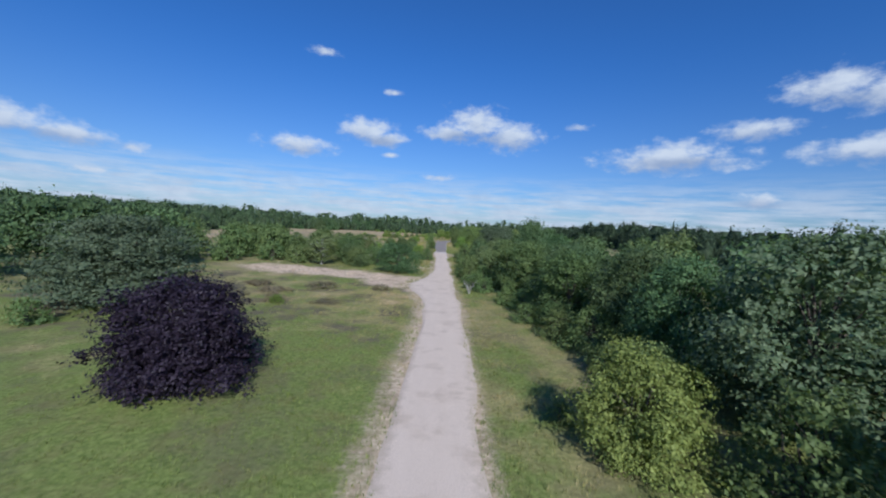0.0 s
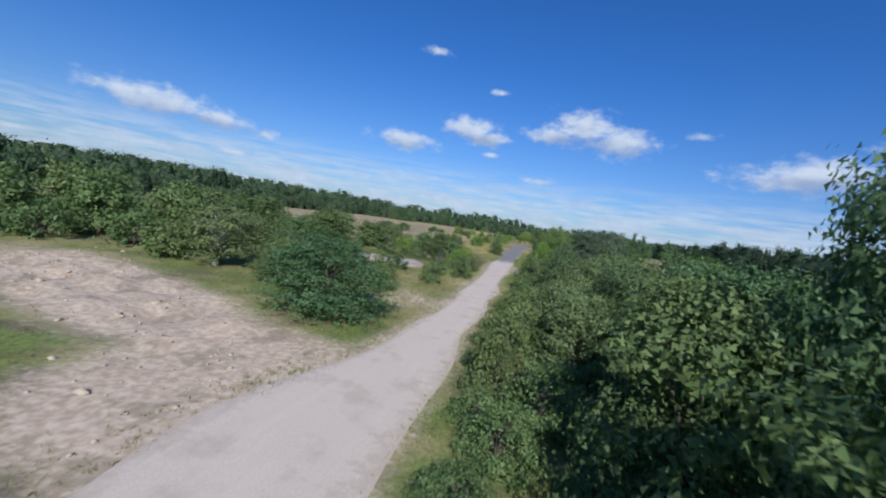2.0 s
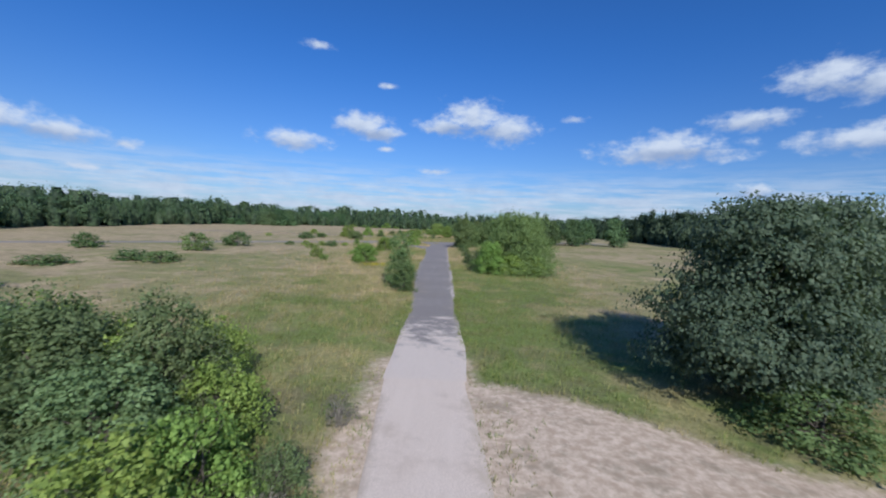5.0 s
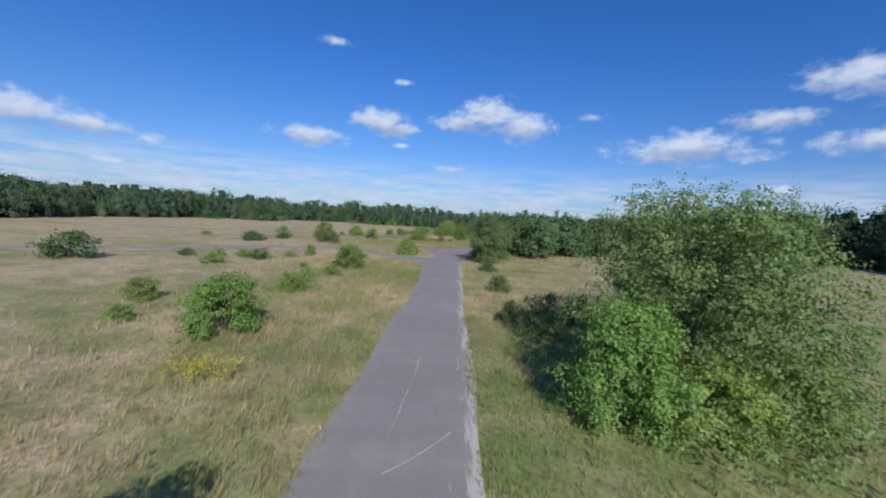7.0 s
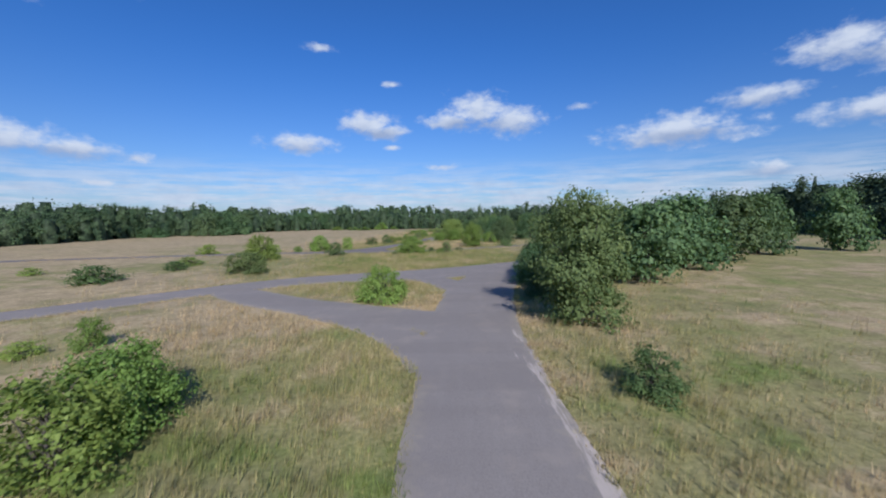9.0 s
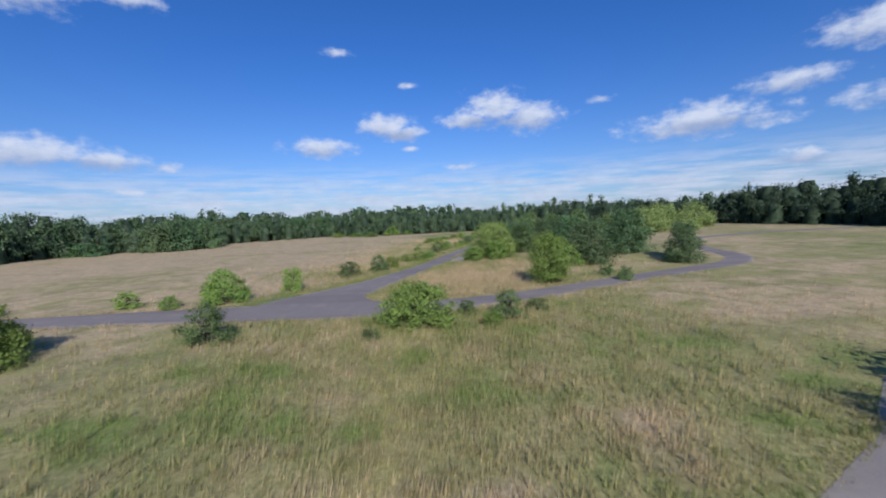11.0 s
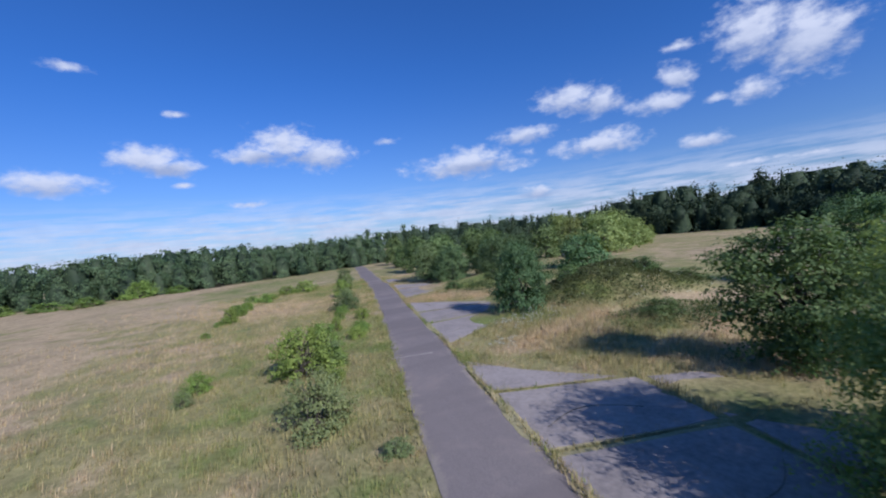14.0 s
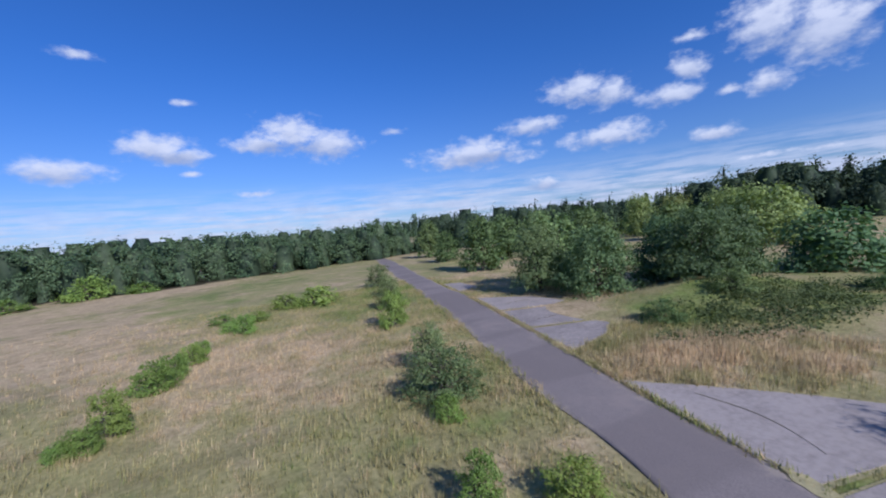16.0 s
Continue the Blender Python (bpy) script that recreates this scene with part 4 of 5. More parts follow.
grove([(18, 96.5, 4.6, 6.4), (6.1, 85.6, 4.4, 3.4), (4.9, 101.0, 1.4, 2.0), (5.5, 98.9, 1.0, 1.6), (31.5, 102, 2.0, 4.5), (36.5, 103.5, 2.0, 4.5), (12.2, 104.6, 1.5, 2.2), (7.2, 91.0, 2.0, 2.6)],
      "shrub", "green shrub beside the turnout", "scrub by the turnout")
place("shrub", 14.6, 110.6, 2.0, 4.2, "green shrub at the foot of the pine")
place("pine", 15.0, 114.2, 8.6, 7.2, "large grey-green pine with foliage to the ground")
place("pine", 18.6, 115.6, 8.8, 7.0, "large grey-green pine with foliage to the ground")
place("hedge", 40.2, 131.0, 7.0, 11.2, "round dense green bush in the meadow")
grove([(9.3, 152.4, 4.4, 4.4), (12.2, 151.9, 3.0, 4.0), (15.4, 152.8, 2.8, 3.8)], "maple", "fresh green bush at the foot of the willow", "bushes below the willow")
place("oak", 16.0, 160.8, 7.6, 7.2, "leafy green tree beside the broad willow")
grove([(8.8, 163.6, 2.8, 3.6), (7.4, 166.4, 1.6, 2.2), (11.6, 166.0, 2.2, 3.4)], "shrub", "green shrub in the tree's shade", "shrubs beyond the willow")
place("willow", 13.5, 155.6, 8.9, 11.2, "broad willow with light green foliage beside the lane")
grove([(-12.6, 45.8, 0.6, 4.4), (-16.2, 41.2, 0.5, 4.0), (-9.8, 36.8, 0.4, 3.2), (-19.0, 44.5, 0.6, 3.8), (-5.8, 44.8, 0.7, 2.6), (-14.2, 36.4, 0.7, 2.6), (-22.5, 40.0, 0.7, 4.0), (-24.0, 36.0, 0.8, 3.6), (-18.6, 38.4, 0.5, 3.0)],
      "heather", "faded brown heather in rough grass", "heather west of the track")
grove([(-10.2, 103.0, 0.8, 1.9), (-13.6, 104.0, 1.1, 2.4), (-15.6, 101.2, 0.8, 2.0), (-17.6, 104.6, 1.2, 2.6)], "shrub", "lush dark green scrub in grass", "low scrub west of the track")
grove([(-21.2, 112.4, 4.6, 3.8), (-18.4, 112.6, 4.3, 3.4), (-9.2, 109.2, 4.4, 3.6), (-6.6, 109.8, 4.2, 3.6)], "airy", "young birches in a loose row", "bushes by the asphalt's start")
place("shrub", 56.5, 115.5, 2.1, 4.8, "low green bush alone in the dry field")

# ---------------------------------------------------------------- plants along the sand track, west side
place("purple", -10.8, 17.6, 4.5, 7.1, "dark purple copper-leaved bush on mown turf")
place("pine", -25.0, 33.0, 7.0, 10.4, "grey-green spreading pine on turf")
grove([(-49, 52, 9, 10), (-38, 57.5, 8.0, 8), (-44, 61, 8.5, 8), (-46, 40, 8, 8), (-56, 66, 9, 9), (-58, 46, 9.5, 9), (-33, 45, 3.6, 5)],
      "oak", "dark green oak at the edge of the clearing", "trees west of the track")
place("shrub", -25.2, 25.4, 1.8, 2.2, "low green bush on turf")
place("bush", -13.6, 35.4, 0.8, 1.5, "small bright green bush in grass")
place("oak", -5.9, 63.3, 4.7, 7.5, "spreading dark green oak beside the sandy clearing")
place("birch", -19.6, 70.4, 5.2, 5.6, "young birch with white stems at the clearing")
grove([(-36, 74, 6.6, 7), (-30, 77, 6.4, 7.5), (-17, 78.5, 5, 6.6), (-43, 69, 6.0, 7.5), (-25, 74.5, 4.6, 5), (-48, 80, 7, 8), (-39, 86, 6, 7), (-55, 90, 7, 8), (-26, 88, 4.5, 5)],
      "thicket", "broadleaf scrub tree behind the clearing", "scrub west of the track")
grove([(-29, 105.5, 5.6, 7), (-35, 124, 5, 7.2), (-31, 112, 5.2, 7), (-42, 108, 6, 7), (-21, 107.5, 4.4, 5.5), (-40, 98, 6, 7), (-50, 118, 6, 8), (-47, 101, 6, 8)],
      "thicket", "broadleaf scrub tree in a loose belt", "scrub west of the track")
grove([(-13.5, 70.5, 3.4, 4.6), (-10.5, 74.5, 3.2, 4.2), (-23.5, 69.5, 3.0, 4.0), (-28.5, 70.8, 3.6, 4.6), (-34.5, 67.5, 3.4, 4.6), (-6.0, 73.0, 2.0, 2.6), (-16.5, 88.5, 2.6, 3.4), (-24, 95, 2.8, 4.0), (-33, 92, 3.4, 4.6), (-9.0, 86.5, 2.0, 2.6), (-5.2, 92.6, 1.5, 2.0), (-30, 99, 3, 4.4)],
      "shrub", "green shrub in scrub behind the clearing", "scrub west of the track")
grove([(-15.5, 74.0, 3.8, 4.4), (-22.5, 79.0, 3.6, 4.4), (-33, 82, 4.2, 5.4), (-12.5, 68.2, 2.2, 3.0), (-40, 79, 4.6, 6), (-27, 83, 4, 5)],
      "airy", "light green birch scrub behind the clearing", "scrub west of the track")
place("bush", -20.5, 82.8, 3.9, 4.8, "yellow-green bush in scrub")
grove([(-3.6, 81.2, 2.2, 2.6), (-1.9, 88.8, 2.8, 2.6), (-12, 78, 3.4, 4.2), (-14.5, 82, 2.4, 3.2), (-8.5, 80, 2.6, 3.0), (-4.4, 87.9, 1.3, 1.8), (-8.4, 102.6, 1.1, 1.4), (-11.9, 102.8, 1.4, 2.6), (-21.3, 103.4, 1.5, 1.6), (-2.2, 100.6, 0.8, 1.4), (-26.5, 121, 2.8, 6)],
      "shrub", "low green shrub among grass and sand", "low scrub west of the track")
grove([(-1.9, 97.6, 2.6, 2.8), (-2.2, 91.6, 2.2, 2.4), (-2.0, 106.8, 1.5, 1.6), (-16.2, 113.6, 3.2, 2.4), (-4.0, 96.0, 1.7, 2.2)],
      "greybush", "grey-green twiggy shrub at the track's edge", "low scrub west of the track")
grove([(-8.5, 110.2, 3.5, 4.2), (-7.2, 113.8, 2.8, 3.4), (-12.2, 112.4, 3.6, 3.8), (-3.9, 106.4, 2.5, 2.9), (-4.6, 101.2, 2.4, 2.5), (-15.8, 112.2, 2.6, 3.0), (-4.6, 109.2, 2.6, 3.0)],
      "bush", "fresh green bush in a loose row", "bushes by the asphalt's start")
grove([(-7.2, 101.4, 1.6, 2.0), (-5.8, 102.6, 1.3, 1.8), (-4.8, 98.4, 1.1, 1.6), (-3.1, 104.4, 1.5, 2.4), (-1.9, 105.4, 1.2, 1.6), (-14.8, 107.4, 1.2, 2.2), (-10.4, 104.6, 1.2, 1.8), (-1.5, 110.6, 1.2, 1.4), (-6.8, 99.2, 1.2, 1.8)],
      "dry", "dry grey leafless shrub among grass", "dry shrubs west of the track")
grove([(-9.0, 108.6, 4.0, 4.4), (-12.6, 110.8, 3.8, 4.2), (-6.4, 107.2, 3.2, 3.6)], "airy", "light green birch scrub in a loose row", "bushes by the asphalt's start")
grove([(-4.6, 104.8, 2.6, 3.6), (-4.5, 100.6, 2.6, 3.2), (-2.3, 100.4, 1.2, 1.8), (-17.0, 112.0, 2.6, 3.4)],
      "bush", "fresh green bush in a loose row", "bushes by the asphalt's start")
place("birch", -14.8, 99.4, 3.0, 2.1, "young birch sapling behind the sand heap")
grove([(-1.3, 136.5, 3.0, 2.4), (-2.0, 140.0, 5.8, 3.2)], "slim", "upright green bush at the lane's edge")

# ---------------------------------------------------------------- meadow bushes beside the asphalt lane
grove([(-9.2, 160.4, 3.1, 5.2), (-18.0, 166.2, 1.7, 2.6), (-15.5, 161.2, 1.0, 1.6), (-9.7, 191.4, 2.8, 4.6), (-10.6, 185.2, 0.8, 1.8), (-4.3, 211.4, 2.9, 4.4), (-9.5, 189.2, 2.9, 4.2), (-9.6, 182.8, 1.0, 2.1), (-10.8, 177.8, 1.4, 2.0), (-10.2, 172.6, 1.6, 2.8)],
      "bush", "fresh green bush in dry meadow grass", "meadow bushes")
grove([(-40, 184, 3.2, 5.8), (-40.1, 170, 3.2, 5.8), (-57, 167, 2.6, 5), (-23.7, 228.8, 2.8, 5.4), (-37.6, 222.8, 2.0, 5.6), (-31.7, 192, 1.0, 2.2), (-22, 192.2, 1.4, 3.4), (-36, 234, 1.3, 3.2), (-34, 151, 1.6, 5), (-39, 152.5, 1.5, 4.6), (-44, 146, 1.2, 6)],
      "shrub", "green bush in dry meadow grass", "meadow bushes")
grove([(-24.5, 193.2, 1.2, 2.2), (-28.5, 194, 1.2, 2.1), (-20.6, 198.8, 0.8, 2.0), (-17.7, 199.6, 1.7, 2.0), (-14.5, 187.6, 0.8, 1.4), (-25, 186.2, 1.1, 2.6), (-37.1, 239, 1.3, 3.6), (-51.7, 230, 1.0, 2.4), (-30, 246, 1.2, 2.6)],
      "bush", "low fresh green bush in dry meadow grass", "meadow bushes")
grove([(8.1, 178.0, 1.8, 2.4), (8.6, 193.6, 1.8, 2.6), (8.2, 182.0, 1.0, 1.6)], "shrub", "small green bush on the lane's verge", "verge bushes")
place("thicket", 9.1, 204.0, 8.4, 6.6, "leafy tree on the inside of the bend", "trees at the bend")
place("thicket", 11.5, 211.5, 7.0, 6.4, "leafy tree on the inside of the bend", "trees at the bend")
grove([(12.9, 222.6, 7.2, 6.4), (15.4, 229.4, 8.1, 6.4), (12.4, 217.2, 6.4, 6.0), (19.5, 224.5, 8.3, 9.2), (19.6, 233.0, 7.9, 7.9), (23.6, 228.0, 7.4, 9.9), (25.5, 235.6, 7.0, 8.6), (32, 238, 7.7, 10.6), (38, 243.5, 8.3, 10.6), (45, 249, 8.7, 10.6)],
      "thicket", "dark leafy tree in a belt along the bend", "trees at the bend")
grove([(9.9, 219.0, 3.8, 4.0), (10.6, 222.4, 4.2, 4.0), (12.2, 225.6, 4.6, 4.0), (14.4, 229.2, 4.6, 4.2), (10.4, 215.2, 3.0, 3.6), (17.4, 232.8, 4.0, 4.2), (20.6, 236.8, 3.6, 4.2), (9.0, 212.0, 2.4, 3.0)], "dark", "dark undergrowth along the bend", "undergrowth at the bend")
grove([(21, 219, 8, 8), (30, 228, 9, 9), (40, 235, 9.5, 9), (52, 245, 10, 9), (60, 255, 10, 9), (70, 250, 11, 9)], "oak", "dark oak in a belt along the bend", "trees at the bend")

# ---------------------------------------------------------------- bushes round the loop and the triangle
grove([(-29.6, 246.2, 4.2, 6.0), (-25.2, 263.8, 3.3, 5.0), (-20.7, 269.2, 2.7, 2.9), (-29.0, 261.4, 1.3, 2.1), (-45.7, 258.5, 2.0, 4.2), (-34, 262.4, 1.6, 2.4), (-5.2, 253.4, 3.0, 6.0), (-0.1, 252.3, 1.2, 1.6), (-12.8, 287.4, 1.9, 3.0), (-11.6, 294.4, 1.4, 2.6), (-9.2, 298.4, 1.5, 2.6)],
      "bush", "fresh green bush at the road's edge", "bushes along the road")
grove([(-18.4, 250.6, 2.6, 3.4), (1.3, 254.2, 2.1, 2.6), (-1.7, 256.2, 1.1, 1.8), (-16.9, 278.6, 2.0, 3.6), (-14.1, 282.8, 2.4, 3.0), (15.0, 268.9, 1.5, 2.0), (14.2, 291.2, 2.4, 3.2), (-31.5, 250.0, 1.8, 2.6), (3.6, 256.6, 0.9, 2.0), (-7.8, 250.4, 0.7, 1.4), (14.4, 273.0, 1.5, 2.0)],
      "shrub", "green shrub at the road's edge", "bushes along the road")
place("maple", 7.0, 268.8, 5.4, 4.9, "light green maple in the grass triangle")
place("lindenlike", 3.4, 296.4, 6.2, 7.8, "broad light green tree beside the concrete apron")
grove([(-0.3, 291.4, 2.4, 3.8), (3.6, 292.4, 3.2, 4.2)], "maple", "fresh green bush below the broad tree", "bushes below the broad tree")
place("thicket", 9.2, 303.4, 5.8, 6.2, "leafy green tree behind the broad tree")
place("bush", 12.2, 281.0, 3.0, 3.6, "fresh green bush in rough grass")
place("shrub", 13.2, 312.4, 1.1, 3.0, "low dark green scrub beside the apron")
place("dark", 15.4, 283.4, 6.4, 6.6, "dark green oak scrub on a grassy mound")
place("dark", 24.8, 293.2, 7.5, 7.2, "dark green oak on a grassy mound")
place("dark", 15.2, 292.2, 6.6, 7.0, "dark green oak scrub on a grassy mound")
place("dark", 27.6, 281.6, 5.6, 4.6, "leafy green tree inside the loop road")
place("dark", 27.0, 303.0, 5.0, 6.0, "dark green oak scrub on a grassy mound")
place("oak", 31.0, 309.0, 6.4, 7.0, "dark green oak on a grassy mound")

# ---------------------------------------------------------------- rows along the long straight lane
grove([(-10.4, 296.8, 1.6, 2.4), (-8.2, 299.4, 1.4, 2.4), (-7.5, 317.2, 2.7, 3.6), (-6.4, 318.8, 1.2, 2.0), (-5.7, 322.1, 1.9, 2.4), (-3.3, 323.9, 0.9, 1.5), (-12.5, 318.4, 1.1, 1.6), (-6.2, 315.2, 0.6, 1.1), (-2.6, 326.0, 0.9, 1.4), (-3.0, 332.0, 1.3, 1.1), (-4.0, 327.9, 1.1, 1.0), (-2.5, 325.6, 0.7, 1.7), (-1.2, 331.0, 1.0, 1.7), (-1.9, 336.2, 0.9, 1.1)],
      "bush", "bright green bush in the verge row", "bushes along the lane")
grove([(-12.3, 342.0, 1.7, 1.6), (-12.7, 341.0, 0.9, 1.4), (-13.4, 341.2, 0.5, 1.2), (-11.9, 346.5, 1.5, 2.1), (-11.4, 348.4, 1.3, 1.9), (-10.9, 350.4, 1.2, 1.7), (-10.7, 352.6, 0.8, 1.3),
       (-8.5, 357.0, 1.5, 1.9), (-9.7, 358.6, 0.8, 1.8), (-10.5, 363.6, 0.8, 2.4), (-7.9, 362.0, 0.9, 2.4), (-2.8, 365.0, 1.9, 4.2), (-5.2, 366.4, 1.4, 3.0), (0.8, 350.8, 2.6, 2.4), (-6.1, 317.9, 1.2, 2.0), (-14.0, 336.4, 0.5, 1.0)],
      "bush", "low bright green bush in a bent row", "bushes along the lane")
grove([(-7.8, 310.4, 2.2, 3.0), (-6.3, 317.9, 1.6, 2.6), (-1.2, 338.0, 2.0, 3.2), (-0.6, 341, 2.2, 2.2), (2.4, 357, 2.6, 2.4), (5.2, 372, 2.8, 3.4), (4.0, 364, 2.2, 2.4), (-5.9, 306.9, 0.5, 1.1), (-12.9, 316.8, 0.8, 1.0)],
      "greybush", "grey-green shrub in the verge row", "bushes along the lane")
place("dark", 8.9, 320.9, 5.2, 4.1, "dense dark green oak scrub on the mound's foot")
place("airy", 14.2, 352.6, 5.9, 5.0, "grey-green birch scrub beside the apron", "scrub beyond the aprons")
place("dark", 16.4, 348.2, 5.2, 5.6, "dark green oak scrub beside the apron", "scrub beyond the aprons")
grove([(20.8, 343.0, 4.9, 5.4), (24.4, 343.6, 5.3, 5.6), (22.6, 346.4, 5.2, 6.0), (34.6, 341.5, 5.2, 7.4), (27.4, 347.5, 4.6, 6.0)], "dark", "dark green oak scrub on rough grass", "scrub beyond the aprons")
grove([(18.0, 355, 6.6, 6.6), (20.5, 374, 7.9, 6.0), (25, 395, 6.0, 5.0), (29.0, 414, 8.6, 6.4), (29, 362, 6.6, 7), (38, 372, 7.5, 8), (32, 385, 7.6, 7), (46, 364, 7, 8), (44, 392, 8.5, 8)],
      "thicket", "leafy green tree beyond the aprons", "scrub beyond the aprons")
grove([(55, 357, 7.8, 12), (62, 364, 7.6, 10), (76, 394, 9.6, 8), (84, 402, 9, 9), (82, 378, 9, 12), (68, 380, 8.5, 9), (70, 362, 6.5, 8)], "willow", "rounded light green tree before the forest", "scrub beyond the aprons")
grove([(14.0, 321.4, 1.0, 2.2), (19.8, 318.8, 1.1, 2.6), (22.6, 320.8, 1.0, 2.6), (27.0, 335.6, 1.3, 3.0), (12.2, 339.6, 1.2, 2.4), (18.4, 339.6, 1.3, 2.8), (25.2, 318.6, 1.1, 2.8)],
      "shrub", "low green scrub on the mound", "mound scrub")
grove([(-35.5, 414, 4.2, 7.6), (-44, 408, 2.2, 7), (-51, 410, 2.0, 7), (-60, 412, 2.2, 7), (-28, 416, 2.0, 6)], "bush", "bright green hedge bush before the forest", "forest hedge")
grove([(-118.0, 345, 4.2, 11), (-101, 352, 9.6, 10), (-96, 358, 10.6, 11), (-93, 366, 9.8, 10)], "dark", "dark tree standing before the forest edge", "forest hedge")
grove([(-112, 374, 11, 11), (-108, 384, 11, 11), (-104, 395, 11, 11), (-118, 364, 11, 11), (-94, 408, 10, 11), (-86, 420, 10, 11), (-84, 428, 10, 11), (-78, 432, 10, 11), (-72, 430, 10, 11), (-78, 440, 11, 11), (-88, 436, 11, 11)], "oak", "tall oak inside the forest edge", "forest oaks")


# ---------------------------------------------------------------- the forest all round


def forest(name, line, label, seed, mat, spacing=5.8, rows=7, tall=1.0, spray=1.0, conifers=0.15):
    """A closed forest edge: rounded crowns down to the ground, pointed conifers behind."""
    rng = np.random.default_rng(seed)
    p = np.array(line, float)
    seg = np.hypot(*np.diff(p, axis=0).T)
    s = np.concatenate([[0], np.cumsum(seg)])
    mid = np.array([0.0, 180.0])
    lv, ln, ls, wood, inner = [], [], [], [], []
    rise = np.array([0.0, 0.22, 0.45, 0.65, 0.82, 0.94, 1.0])
    turn = np.arange(9) * 2 * math.pi / 9
    idx = np.arange(6 * 9)
    quads = np.stack([idx, idx // 9 * 9 + (idx + 1) % 9, idx // 9 * 9 + (idx + 1) % 9 + 9, idx + 9], 1)
    for row in range(rows):
        for q in np.arange(0, s[-1], spacing * (1.0 + 0.12 * row + (0.5 if row > 3 else 0))):
            q = min(s[-1] - 0.1, max(0, q + rng.uniform(-1.6, 1.6)))
            x, y = np.interp(q, s, p[:, 0]), np.interp(q, s, p[:, 1])
            k = min(len(seg) - 1, int(np.searchsorted(s, q, "right") - 1))
            d = (p[k + 1] - p[k]) / seg[k]
            out = np.array([d[1], -d[0]])
            if out @ (np.array([x, y]) - mid) < 0:
                out = -out
            x, y = np.array([x, y]) + out * (row * 5.0 * spray + rng.uniform(-2.2, 2.2) + 2.0 * math.sin(q * 0.11))
            conifer = row > 0 and rng.random() < conifers
            swell = 1.0 + 0.10 * math.sin(q * 0.021 + seed) + 0.06 * math.sin(q * 0.083)
            hump = 1.0 + 0.36 * math.exp(-((x + 112) ** 2 + (y - 340) ** 2) / 6000.0)
            h = (rng.uniform(4.0, 8.0) if row == 0 else rng.uniform(6.9, 10.3) + 0.3 * row) * swell * hump * tall * (float(np.interp(y, [350, 405], [1.0, 0.84])) if tall < 1.3 else 1.0 if tall > 2 else float(np.interp(y, [0, 200, 300, 390, 440], [0.80, 0.82, 1.0, 1.0, 0.78])))
            if conifer:
                h *= 1.12
            w = h * rng.uniform(0.42, 0.52) if conifer else min(h * rng.uniform(0.95, 1.35), 10.5 * max(1, tall * 0.9))

            def reach(u):
                return 0.5 * w * ((1.03 - u) ** 0.85 if conifer else np.sqrt(np.clip(1 - ((u - 0.5) / 0.52) ** 2, 0.30, 1)) if row else np.sqrt(np.clip(1 - u ** 2.5, 0, 1)))
            # closed core of each crown; its dark leaf colour stands in for inner shade
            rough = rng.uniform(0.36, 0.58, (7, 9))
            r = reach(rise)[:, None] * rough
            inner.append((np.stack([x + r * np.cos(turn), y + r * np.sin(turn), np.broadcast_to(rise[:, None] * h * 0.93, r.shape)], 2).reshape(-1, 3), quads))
            n = int((1100 if row < 2 else 260 if row < 3 else 120 if row < 4 else 60) / spray ** 2)
            lumps = 42
            la, lu = rng.uniform(0, 2 * math.pi, lumps), rng.uniform(0.0, 1.0, lumps) ** (0.8 if conifer else 0.62)
            lr = reach(lu) * rng.uniform(0.82, 1.04, lumps)
            pick = rng.integers(0, lumps, n)
            a, u = la[pick], lu[pick]
            off = rng.normal(0, 0.068 * h, (n, 3)) * ((0.7, 0.7, 0.9) if conifer else (1, 1, 0.75))
            c = np.stack([x + lr[pick] * np.cos(a), y + lr[pick] * np.sin(a), u * h * 0.96], 1) + off
            lv.append(np.maximum(c, (-1e6, -1e6, 0.05)))
            ln.append(np.stack([np.cos(a) * (1.15 - u), np.sin(a) * (1.15 - u), 0.25 + 0.7 * u], 1) + off / (0.06 * h) * 0.4)
            ls.append(np.full(n, 0.36 if not conifer else 0.32) * (h / 10) * (spray if spray > 1 else 1))
            if row == 1:
                wood.append(tube([(x, y, -0.1), (x, y, h * 0.6)], [0.16, 0.07], 5))
    c, nn, ss = np.concatenate(lv), np.concatenate(ln), np.concatenate(ls)
    fv, ff = leaves(c, nn, ss, rng, 1.3, 0.42, 3)
    ob = new(name, mesh_from(name, fv, ff, LEAF[mat]))
    tagged(ob, label, "forest", kind="stuff")
    # cores take the dark leaves whatever mat is, as painted shade between the sprays
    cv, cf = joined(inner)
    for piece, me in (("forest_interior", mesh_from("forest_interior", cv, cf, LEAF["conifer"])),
                      ("forest_trunks", mesh_from("forest_trunks", *joined(wood), BARK))):
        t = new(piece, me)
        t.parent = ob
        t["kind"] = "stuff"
    return ob


forest("forest_west", FOREST_W, "dense mixed forest edge of conifers and broadleaf trees", 21, "forest", tall=1.07, conifers=0.05)
forest("forest_east", FOREST_E, "dark mixed forest edge of conifers and broadleaf trees", 22, "conifer", tall=1.52, conifers=0.35)
RIDGE = [(-700, 100), (-620, 400), (-480, 680), (-250, 860), (0, 920), (260, 900), (480, 760), (640, 500), (700, 200)]
forest("forest_ridge", RIDGE, "distant wooded ridge closing the horizon", 23, "forest", 13.0, 2, 2.75, 2.6)


# ---------------------------------------------------------------- grass
def tufts(name, label, x0, x1, y0, y1, count, tall, seed, clear=-0.05, even=False):
    """Clumped grass, densest along the way and thinning out towards the sides."""
    rng = np.random.default_rng(seed)
